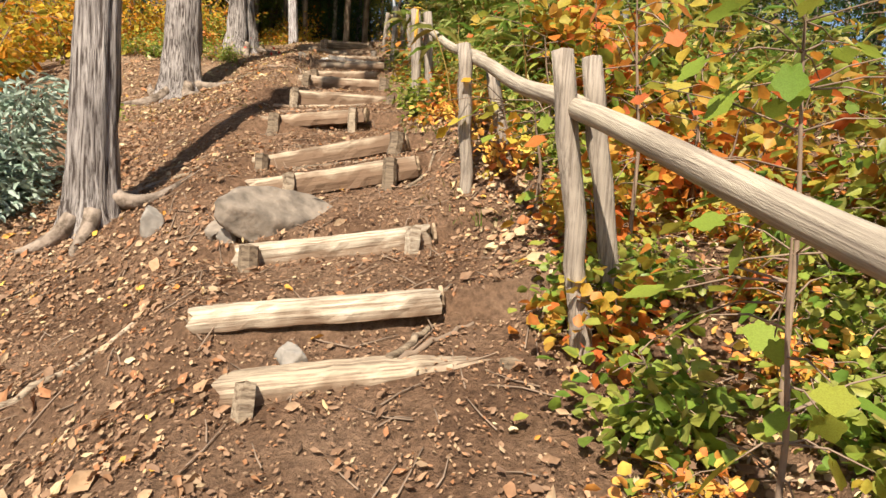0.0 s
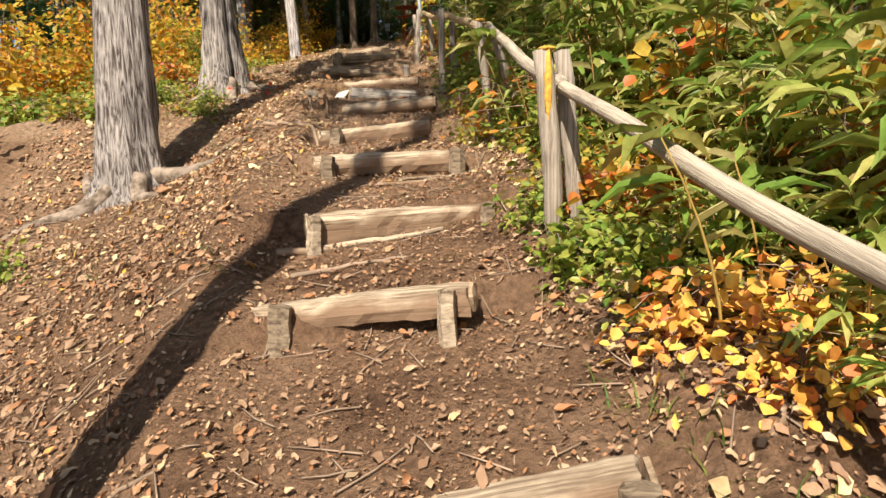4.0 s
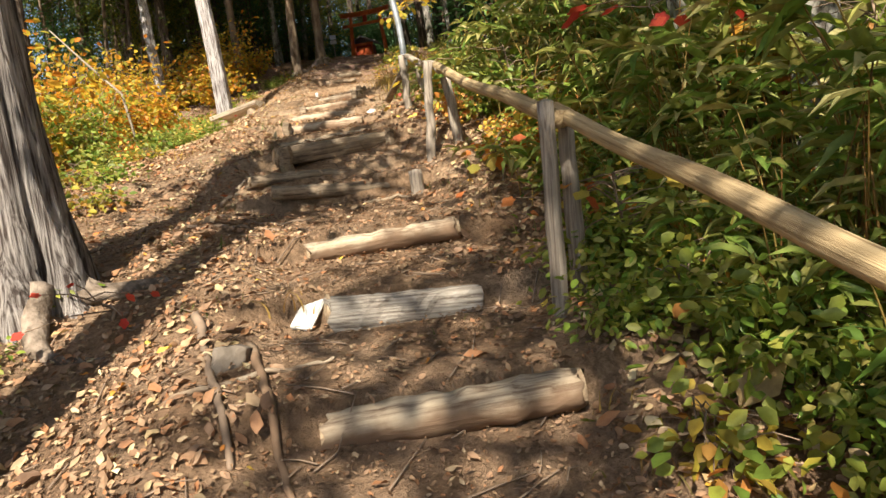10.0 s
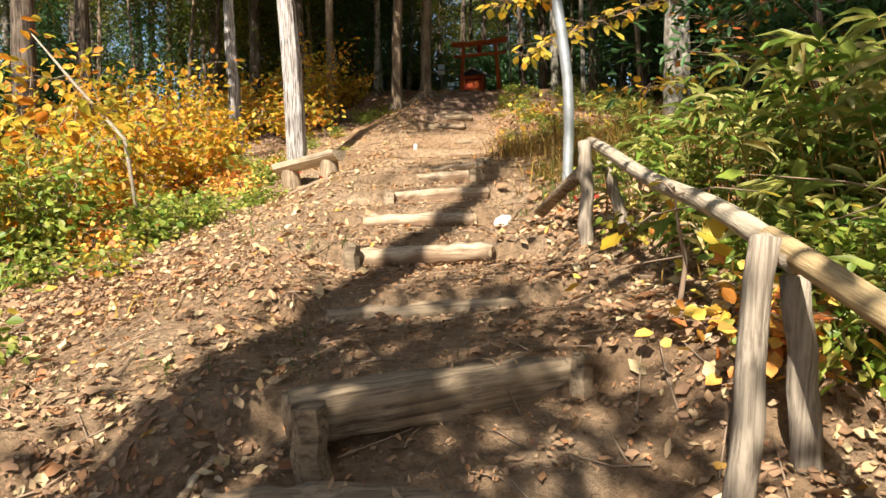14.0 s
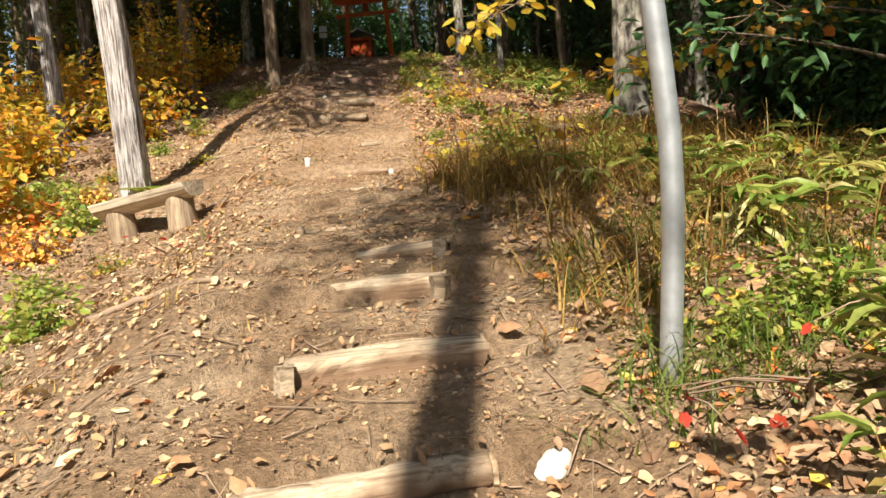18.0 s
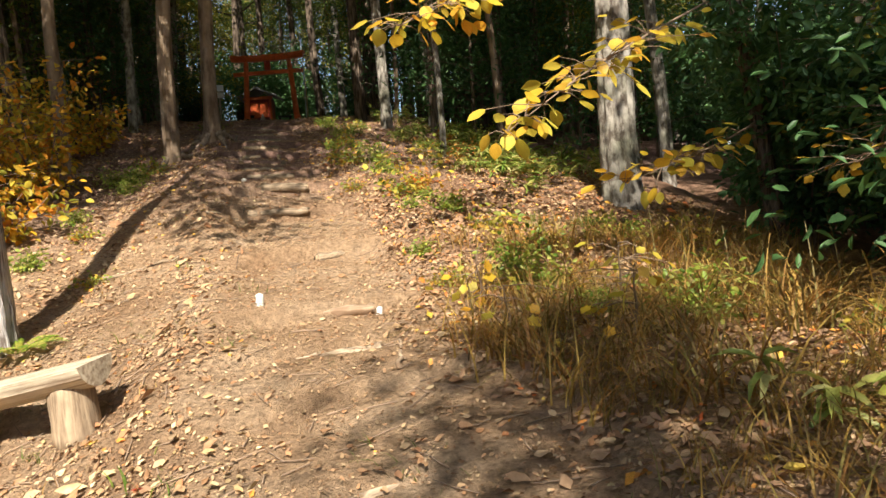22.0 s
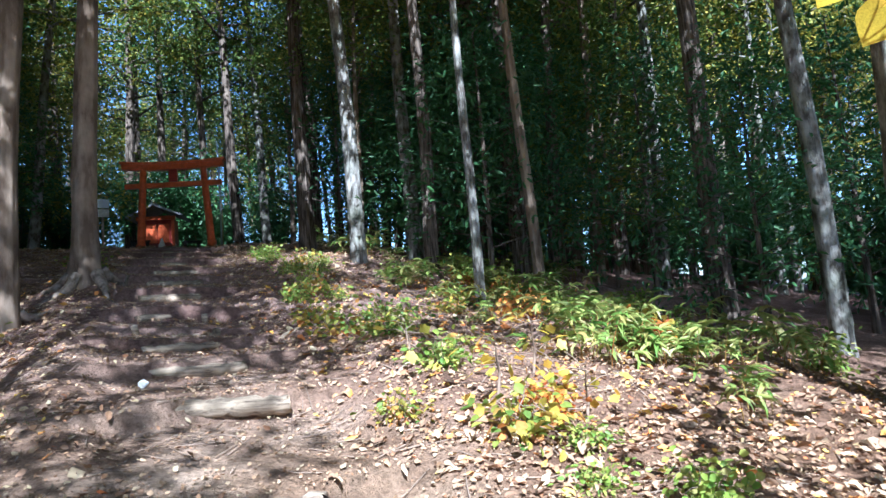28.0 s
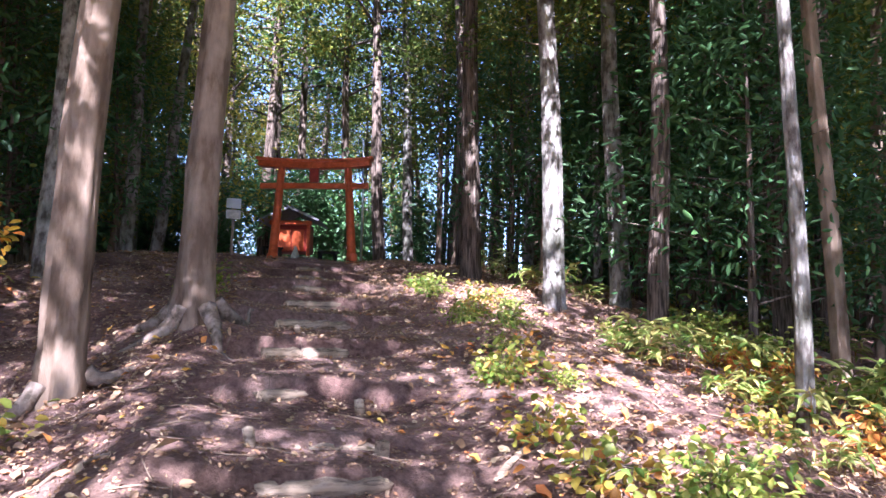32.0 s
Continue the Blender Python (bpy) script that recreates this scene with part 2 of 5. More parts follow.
SASA = leaf_material("bamboo_grass_leaves", [(0.10, 0.19, 0.03), (0.20, 0.31, 0.05), (0.48, 0.44, 0.13), (0.14, 0.25, 0.04), (0.34, 0.39, 0.09), (0.60, 0.52, 0.24), (0.17, 0.27, 0.045), (0.42, 0.30, 0.10)], 0.42, 0.42)
HERB = leaf_material("green_herb_leaves", [(0.11, 0.20, 0.03), (0.26, 0.36, 0.05), (0.46, 0.45, 0.09), (0.15, 0.24, 0.035), (0.54, 0.44, 0.14)], 0.45, 0.45)
YELLOW = leaf_material("yellow_leaves", [(0.72, 0.48, 0.04), (0.74, 0.32, 0.03), (0.42, 0.40, 0.05), (0.80, 0.54, 0.06), (0.24, 0.30, 0.05), (0.70, 0.24, 0.03), (0.62, 0.40, 0.05)], 0.5)
ORANGE = leaf_material("orange_leaves", [(0.68, 0.20, 0.04), (0.62, 0.34, 0.05), (0.40, 0.38, 0.05), (0.70, 0.27, 0.04), (0.60, 0.13, 0.04), (0.32, 0.35, 0.05), (0.66, 0.40, 0.06)], 0.45)
MIXED = leaf_material("autumn_shrub_leaves", [(0.10, 0.18, 0.03), (0.32, 0.34, 0.05), (0.60, 0.42, 0.06), (0.16, 0.24, 0.04), (0.62, 0.22, 0.05), (0.20, 0.24, 0.05)], 0.45)
CANOPY = leaf_material("canopy_leaves", [(0.065, 0.11, 0.022), (0.16, 0.21, 0.035), (0.08, 0.14, 0.028), (0.30, 0.29, 0.045)], 0.45)
CANOPY_SUN = leaf_material("turning_canopy_leaves", [(0.15, 0.20, 0.03), (0.32, 0.31, 0.04), (0.48, 0.37, 0.05), (0.11, 0.17, 0.03)], 0.4)
CONIFER = leaf_material("conifer_sprays", [(0.04, 0.10, 0.035), (0.08, 0.17, 0.05), (0.055, 0.13, 0.05)], 0.35)
SILVER = leaf_material("silvery_conifer_sprays", [(0.34, 0.42, 0.34), (0.48, 0.55, 0.46), (0.24, 0.34, 0.25)], 0.3)
LEAF_RED = leaf_material("single_red_leaf", [(0.55, 0.04, 0.03), (0.62, 0.09, 0.05)], 0.4, single=True)
LEAF_YELLOW = leaf_material("single_yellow_leaf", [(0.62, 0.46, 0.04), (0.70, 0.36, 0.04), (0.56, 0.50, 0.07), (0.68, 0.52, 0.08)], 0.5, single=True)
LEAF_ORANGE = leaf_material("single_orange_leaf", [(0.62, 0.18, 0.04), (0.66, 0.30, 0.05), (0.54, 0.13, 0.05), (0.60, 0.42, 0.08), (0.45, 0.42, 0.08)], 0.45, single=True)
LEAF_GREEN = leaf_material("single_green_leaf", [(0.16, 0.30, 0.04), (0.34, 0.40, 0.06), (0.24, 0.34, 0.05), (0.50, 0.44, 0.07)], 0.45, single=True)
STEEL = plain_material("galvanised_steel", (0.50, 0.52, 0.54), 0.45, 0.25, 14, 0.7, 0.001)
STONE = plain_material("grey_brown_rock", (0.25, 0.20, 0.15), 0.9, 0.6, 9, 0, 0.02)
STONE_PALE = plain_material("pale_stone", (0.32, 0.28, 0.23), 0.9, 0.4, 12, 0, 0.01)
WHITE = plain_material("bleached_wood", (0.62, 0.60, 0.54), 0.8, 0.3, 20)
VERMILION = plain_material("vermilion_paint", (0.60, 0.11, 0.025), 0.5, 0.3, 12)
DARK_RED = plain_material("dark_red_paint", (0.34, 0.035, 0.02), 0.55, 0.3, 12)
ROOF = plain_material("grey_roof_sheet", (0.20, 0.20, 0.21), 0.6, 0.4, 10)
BLACK = plain_material("dark_timber", (0.03, 0.027, 0.025), 0.8, 0.4, 10)
BOARD = plain_material("faded_notice_board", (0.62, 0.68, 0.72), 0.7, 0.15, 6)
rng = np.random.default_rng(7)


# ---- mesh helpers ----
def mesh_of(name, verts, faces, mat, smooth=True):
    """A mesh from an array of points and one of faces (all with as many corners)."""
    verts, faces = np.asarray(verts, np.float32), np.asarray(faces, np.int32)
    me = bpy.data.meshes.new(name)
    me.vertices.add(len(verts))
    me.vertices.foreach_set("co", verts.ravel())
    k = faces.shape[1]
    me.loops.add(faces.size)
    me.loops.foreach_set("vertex_index", faces.ravel())
    me.polygons.add(len(faces))
    me.polygons.foreach_set("loop_start", np.arange(0, faces.size, k, dtype=np.int32))
    me.polygons.foreach_set("loop_total", np.full(len(faces), k, np.int32))
    me.polygons.foreach_set("use_smooth", np.full(len(faces), smooth, bool))
    me.materials.append(mat)
    me.update(calc_edges=True)
    return me


def put(name, me, parent=None, m=None, label=""):
    ob = new(name, me)
    if parent:
        ob.parent = parent
    if m is not None:
        ob.matrix_basis = m
    if label:
        tagged(ob, label)
    return ob


def part(name, bm, mat, parent, label=""):
    """Links a bmesh as one mesh object under a thing or a part."""
    me = bpy.data.meshes.new(name)
    bm.to_mesh(me)
    bm.free()
    me.materials.append(mat)
    for p in me.polygons:
        p.use_smooth = True
    return put(name, me, parent, None, label)


def thing(name, at, label, category, group="", kind="", rz=0.0):
    ob = new(name)
    ob.matrix_basis = pose(*at, 0, 0, rz)
    return tagged(ob, label, category, group, kind)


def tube(points, radii, sides=10, rough=0.0, seed=0, flare=None, flat=0.0):
    """A closed, uneven tube along points: verts and quads. flare: (height, gain, lobes) spreads the foot into root ridges."""
    points, radii = np.asarray(points, float), np.asarray(radii, float)
    n, r_ = len(points), np.random.default_rng(seed)
    ahead = np.gradient(points, axis=0)
    ahead /= np.linalg.norm(ahead, axis=1)[:, None]
    side = np.cross(ahead, (0.31, 0.17, 0.94) if abs(ahead[0][2]) < 0.9 else (0.0, 1.0, 0.0))
    side /= np.linalg.norm(side, axis=1)[:, None]
    up = np.cross(side, ahead)
    a = np.linspace(0, 2 * PI, sides, endpoint=False)
    wob = 1 + rough * r_.normal(0, 1, (1, sides)) + 0.5 * rough * r_.normal(0, 1, (n, sides))
    if flare:
        h = points[:, 2] - points[0, 2]
        lobes = 0.5 + 0.5 * np.cos(a * flare[2] + r_.uniform(0, 6)) * (0.7 + 0.3 * np.cos(a + r_.uniform(0, 6)))
        wob = wob * (1 + flare[1] * np.exp(-h / flare[0])[:, None] * (0.35 + 0.9 * lobes)[None, :])
    rad = radii[:, None] * wob
    v = points[:, None] + rad[..., None] * (np.cos(a)[None, :, None] * side[:, None] + np.sin(a)[None, :, None] * up[:, None])
    i, j = np.arange(n - 1)[:, None], np.arange(sides)[None]
    q = np.stack([i * sides + j, i * sides + (j + 1) % sides, (i + 1) * sides + (j + 1) % sides, (i + 1) * sides + j], -1).reshape(-1, 4)
    v = v.reshape(-1, 3)
    caps = []
    for end, k in ((0, 0), (n - 1, (n - 1) * sides)):
        c = len(v)
        v = np.vstack([v, points[end] + ahead[end] * 0.01 * (1 if end else -1)])
        for s in range(0, sides, 2):
            tri = [k + s, k + (s + 1) % sides, k + (s + 2) % sides, c]
            caps.append(tri if end else tri[::-1][1:] + tri[::-1][:1])
    return v, np.vstack([q, np.array(caps)])


def joined(bits):
    """Several (verts, quads) as one."""
    vs, qs, at = [], [], 0
    for v, q in bits:
        vs.append(v)
        qs.append(q + at)
        at += len(v)
    return np.vstack(vs), np.vstack(qs)


def unit(a):
    return a / np.maximum(np.linalg.norm(a, axis=-1, keepdims=True), 1e-9)


LEAF = np.array([(0, 0, 0), (0.35, 0.5, 0.10), (0.75, 0.38, 0.08), (1, 0, -0.06), (0.75, -0.38, 0.08), (0.35, -0.5, 0.10)])
CURL = np.array([(0, 0, 0), (0.18, 0.30, 0.20), (0.62, 0.52, 0.10), (1, 0.06, 0.16), (0.70, -0.24, 0.30), (0.30, -0.46, 0.06)])
LEAF_Q = np.array([(0, 3, 2, 1), (0, 5, 4, 3)])
BLADE = np.array([(0, 0.5, 0), (0, -0.5, 0), (0.4, 0.5, 0.10), (0.4, -0.5, 0.10), (0.75, 0.35, 0.06), (0.75, -0.35, 0.06), (1, 0.03, -0.12), (1, -0.03, -0.12)])
BLADE_Q = np.array([(0, 1, 3, 2), (2, 3, 5, 4), (4, 5, 7, 6)])
LONG = np.array([(0, 0, 0), (0.2, 0.5, 0.10), (0.6, 0.42, 0.10), (1, 0, -0.16), (0.6, -0.42, 0.10), (0.2, -0.5, 0.10), (0.2, 0, 0.03), (0.6, 0, 0.02)])
LONG_Q = np.array([(0, 6, 1, 0), (6, 7, 2, 1), (7, 3, 2, 7), (0, 5, 6, 0), (5, 4, 7, 6), (4, 3, 7, 4)])


def leaves(at, way, size, width=0.5, flip=None, shape=LEAF, quads=LEAF_Q, seed=1):
    """Many leaves: from each point one along its way, with a length and a width in parts of the length."""
    r_ = np.random.default_rng(seed)
    at, way = np.asarray(at, float), unit(np.asarray(way, float))
    size = np.broadcast_to(size, len(at))[:, None]
    normal = r_.normal(0, 1, (len(at), 3)) * (0.6, 0.6, 0.5) + (0, 0, 0.9) if flip is None else flip
    side = unit(np.cross(normal, way) + 1e-6)
    normal = np.cross(way, side)
    s = shape[None]
    v = (at[:, None] + (s[..., 0:1] * way[:, None] + s[..., 1:2] * np.reshape(width, (-1, 1, 1)) * side[:, None] + s[..., 2:3] * normal[:, None]) * size[:, None])
    q = quads[None] + (np.arange(len(at)) * len(shape))[:, None, None]
    return v.reshape(-1, 3), q.reshape(-1, 4)


# ---- the lie of the land ----
LAND = ((-20, -6.6), (0, -1.75), (2, -1.22), (4, -0.62), (5.2, -0.22), (6.3, 0.16), (6.56, 0.36), (7.47, 0.60), (8.2, 1.0), (8.68, 1.19), (9.85, 1.56), (10.75, 1.91), (11.8, 2.245), (12.9, 2.54), (13.7, 2.845),
        (14.57, 3.06), (15.39, 3.295), (16.5, 3.58), (16.87, 3.70), (17.25, 3.94), (18.1, 4.08), (18.93, 4.28), (19.76, 4.45), (20.43, 4.605), (21.08, 4.77), (21.5, 4.86), (22.65, 4.91), (24.4, 5.11), (25.1, 5.30),
        (26.6, 5.66), (29.4, 6.40), (31.5, 6.83), (33.5, 7.40), (36, 7.95), (38, 8.35), (40.4, 8.70), (43, 8.80), (50, 8.5), (70, 6), (400, -60))
LAND_Y, LAND_Z = np.array(LAND).T
LINE = ((-20, 0.4), (4, 0.3), (6.3, 0.2), (7.5, 0.0), (8.7, -0.14), (10, -0.3), (12, -0.27), (15.4, -0.3), (16.5, -0.5), (19.8, -0.58), (21, -0.4), (24.4, -0.41), (25.1, -0.28), (27, -0.05), (29.4, 0.0), (31.5, 0.12), (34, 0.45), (37, 1.0), (40.4, 1.5), (60, 1.6))
LINE_Y, LINE_X = np.array(LINE).T
# how much the path leans across: rise to the side of the rail for each metre
LEAN_Y, LEAN = np.array(((0, .15), (7, .18), (8.8, .22), (9.9, .12), (11, .07), (16, .02), (17.2, .12), (18.2, .09), (20, .07), (22, .14), (25, .06), (30, .02))).T
# each step: the two ends of the log's top (x, y, z), its half thickness, and whether it is round
STEPS = ((-.34, 6.20, .09, .76, 6.32, .23, .095, 0), (-.56, 6.56, .27, .46, 6.54, .44, .06, 0), (-.55, 7.47, .49, .50, 7.47, .70, .075, 0), (-.64, 8.25, .88, .43, 8.18, 1.125, .085, 0),
         (-.69, 8.79, 1.065, .36, 8.57, 1.315, .075, 0), (-.84, 10.0, 1.51, .05, 9.70, 1.62, .07, 0), (-.71, 10.66, 1.875, .27, 10.85, 1.93, .09, 0), (-.76, 11.77, 2.22, .24, 11.85, 2.28, .085, 0),
         (-.82, 12.82, 2.475, .08, 12.98, 2.60, .085, 0), (-.66, 13.76, 2.81, .20, 13.66, 2.89, .075, 1), (-.63, 14.54, 3.08, .05, 14.62, 3.05, .09, 0), (-.72, 15.41, 3.26, .12, 15.37, 3.335, .06, 1),
         (-.97, 16.44, 3.59, -.04, 16.55, 3.575, .048, 1), (-1.16, 16.84, 3.69, -.36, 16.90, 3.70, .04, 1), (-.97, 17.09, 3.89, -.06, 17.40, 4.0, .085, 0), (-.98, 18.11, 4.03, -.16, 18.08, 4.12, .05, 1),
         (-.97, 18.96, 4.25, -.20, 18.92, 4.315, .065, 1), (-.96, 19.77, 4.43, -.22, 19.76, 4.48, .06, 1), (-.83, 20.47, 4.58, -.08, 20.40, 4.635, .07, 0), (-.66, 21.16, 4.74, -.10, 21.0, 4.80, .07, 0),
         (-.66, 21.68, 4.80, .02, 21.38, 4.925, .065, 0), (-.74, 22.54, 4.885, -.14, 22.75, 4.93, .05, 1), (-.20, 23.57, 5.0, .22, 23.70, 5.01, .04, 1), (-.81, 24.55, 5.07, -.02, 24.24, 5.155, .06, 1),
         (-.60, 25.20, 5.27, .12, 25.0, 5.315, .04, 1), (.0, 26.5, 5.62, .72, 26.7, 5.68, .045, 1), (-.45, 28.15, 6.05, .2, 28.1, 6.07, .04, 1), (-.24, 29.45, 6.41, .42, 29.3, 6.42, .06, 1), (-.34, 30.35, 6.58, .40, 30.28, 6.60, .05, 1),
         (-.20, 31.1, 6.74, .36, 31.08, 6.75, .05, 1), (-.16, 31.6, 6.84, .46, 31.53, 6.83, .065, 1), (-.10, 32.3, 7.03, .48, 32.4, 7.06, .05, 1), (.0, 33.1, 7.26, .60, 33.2, 7.29, .05, 1), (.18, 34.0, 7.49, .80, 34.1, 7.51, .05, 1),
         (.38, 35.0, 7.71, 1.0, 35.1, 7.73, .05, 1), (.58, 36.0, 7.93, 1.2, 36.15, 7.96, .05, 1), (.74, 37.0, 8.14, 1.35, 37.15, 8.16, .05, 1), (.92, 38.2, 8.37, 1.6, 38.4, 8.39, .05, 1))
# how far the slope drops away beside the path, along it
DROP_Y, DROP = np.array(((0, 1.0), (11, 1.0), (12.7, 0.9), (14.2, 0.2), (17, 0.25), (19.5, 0.7), (26, 0.8), (28.5, 0.8), (33, 0.8), (36, 0.2))).T
STEP_Y = np.array([(s[1] + s[4]) / 2 for s in STEPS])


def slope(y):
    return np.interp(y, LAND_Y, LAND_Z)


def wave(x, y):
    return (np.sin(x * 1.7 + y * 0.6) * np.cos(y * 1.3 - x * 0.4) * 0.05 + np.sin(x * 4.1 - y * 2.3) * 0.018 + np.sin(x * 9.3 + y * 7.1) * np.cos(x * 5.2 - y * 8.8) * 0.010)


def land(x, y):
    """Height of the ground: a path cut into steps along a spur that falls away to one side."""
    x, y = np.asarray(x, float), np.asarray(y, float)
    u = x - np.interp(y, LINE_Y, LINE_X)
    base = slope(y)
    # treads between the logs
    i = np.clip(np.searchsorted(STEP_Y, y + 0.0), 1, len(STEP_Y) - 1)
    y0, y1 = STEP_Y[i - 1], STEP_Y[i]
    f = np.clip((y - y0) / np.maximum(y1 - y0, 0.1), 0, 1)
    rise = np.minimum(0.13, 0.6 * (slope(y1) - slope(y0)))
    tread = slope(y0) + (slope(y1) - rise - slope(y0)) * f
    on = np.clip((0.85 - np.abs(u)) / 0.3, 0, 1) * ((y > STEP_Y[0]) & (y < STEP_Y[-1]))
    z = base + (tread - base) * on + np.interp(y, LEAN_Y, LEAN) * np.clip(u, -1.2, 1.3)
    left = np.clip(-u - 0.65, 0, None)
    z = z - 0.64 * (1 - np.exp(-(left / 1.1) ** 1.6)) * np.interp(y, DROP_Y, DROP) - 0.22 * np.clip(left - 2.2, 0, None)
    right = np.clip(u - 0.7, 0, None)
    z = z + 0.12 * (1 - np.exp(-(right / 0.6) ** 2)) - 0.05 * np.clip(right - 3, 0, None)
    return z + wave(x, y) * np.clip(np.abs(u) / 0.8, 0.35, 1)


def ground_patch(name, x0, x1, y0, y1, step, label, sink=0.0):
    xs, ys = np.arange(x0, x1 + step / 2, step), np.arange(y0, y1 + step / 2, step)
    X, Y = np.meshgrid(xs, ys)
    v = np.stack([X, Y, land(X, Y) - sink], -1).reshape(-1, 3)
    i, j = np.arange(len(ys) - 1)[:, None], np.arange(len(xs) - 1)[None]
    w = len(xs)
    q = np.stack([i * w + j, i * w + j + 1, (i + 1) * w + j + 1, (i + 1) * w + j], -1).reshape(-1, 4)
    return v, q


# ---- ground ----
def ground():
    bits = [ground_patch("", -6, 6, 2, 42, 0.06, "")]
    v, q = bits[0]
    ob = put("ground", mesh_of("ground", v, q, SOIL))
    tagged(ob, "trodden brown forest soil rising in earth steps, strewn with leaves", "ground", kind="structure")
    xs = np.unique(np.concatenate([np.linspace(-300, -30, 28), np.linspace(-30, -5.9, 40), np.linspace(-5.9, 5.9, 16), np.linspace(5.9, 30, 40), np.linspace(30, 300, 28)]))
    ys = np.unique(np.concatenate([np.linspace(-300, -20, 24), np.linspace(-20, 2.1, 40), np.linspace(2.1, 41.9, 60), np.linspace(41.9, 90, 50), np.linspace(90, 400, 28)]))
    X, Y = np.meshgrid(xs, ys)
    Z = land(X, Y)
    inside = (np.abs(X) < 5.95) & (Y > 2.05) & (Y < 41.95)
    Z = np.where(inside, Z - 0.35, Z - 0.012)
    w = len(xs)
    i, j = np.arange(len(ys) - 1)[:, None], np.arange(w - 1)[None]
    q = np.stack([i * w + j, i * w + j + 1, (i + 1) * w + j + 1, (i + 1) * w + j], -1).reshape(-1, 4)
    far = put("ground", mesh_of("ground", np.stack([X, Y, Z], -1).reshape(-1, 3), q, SOIL))
    tagged(far, "wooded hillside soil falling away round the spur", "ground", kind="structure")


ground()


# ---- log steps ----
def log_mesh(name, length, half, round_, seed, mat):
    """A log along x, from 0 to length: split flat on top and front, or round, with cracked uneven faces."""
    r_ = np.random.default_rng(seed)
    xs = np.linspace(0, length, 15)
    pts = np.stack([xs, r_.normal(0, 0.006, 15) + 0.02 * np.sin(xs / length * PI + seed), r_.normal(0, 0.004, 15)], -1)
    v, q = tube(pts, half * (1 + 0.06 * np.sin(xs * 3 + seed)) * (1.0 + r_.normal(0, 0.02, 15)), 14, 0.02, seed)
    if not round_:
        k = 18
        xs = np.linspace(0, length, k)
        edge = np.array([(-1.05, -1.0), (-1.2, -0.35), (-1.18, 0.25), (-1.02, 0.62), (-0.2, 0.72), (0.7, 0.70), (1.1, 0.45), (1.15, -0.5), (0.6, -1.0), (-0.3, -1.1)])
        bend = 0.012 * np.sin(xs / length * PI * 1.3 + seed)
        chip = 1 + 0.05 * r_.normal(0, 1, (1, 10)) + 0.035 * r_.normal(0, 1, (k, 10))
        ring = edge[None] * chip[..., None] * half + np.stack([bend, 0.5 * bend], -1)[:, None]
        x = np.broadcast_to(xs[:, None], (k, 10)) + np.where((np.arange(k) % (k - 1) == 0)[:, None], r_.normal(0, 0.015, (k, 10)), 0)
        v = np.vstack([np.concatenate([x[..., None], ring], -1).reshape(-1, 3), [(-0.004, 0, -0.1 * half), (length + 0.004, 0, -0.1 * half)]])
        i, j = np.arange(k - 1)[:, None], np.arange(10)[None]
        q = np.stack([i * 10 + j, i * 10 + (j + 1) % 10, (i + 1) * 10 + (j + 1) % 10, (i + 1) * 10 + j], -1).reshape(-1, 4)
        a = (k - 1) * 10
        caps = [(s, k * 10, (s + 2) % 10, s + 1) for s in range(0, 10, 2)] + [(a + s, a + s + 1, a + (s + 2) % 10, k * 10 + 1) for s in range(0, 10, 2)]
        return mesh_of(name, v, np.vstack([q, caps]), mat, smooth=False)
    v[:, 1:] += r_.normal(0, 0.0045, (len(v), 2))
    ends = (v[:, 0] < 0.02) | (v[:, 0] > length - 0.02)
    v[ends, 0] += r_.normal(0, 0.018, int(ends.sum()))
    return mesh_of(name, v, q, mat, smooth=True)


def post_mesh(name, height, radius, seed, mat, sides=9, lean=(0, 0), square=False):
    r_ = np.random.default_rng(seed)
    k = 7
    zs = np.linspace(-0.12, height, k)
    pts = np.stack([lean[0] * zs + r_.normal(0, 0.004, k), lean[1] * zs + r_.normal(0, 0.004, k), zs], -1)
    v, q = tube(pts, radius * (1 + r_.normal(0, 0.03, k)) * np.linspace(1.06, 0.94, k), sides, 0.05, seed)
    return mesh_of(name, v, q, mat, smooth=not square)


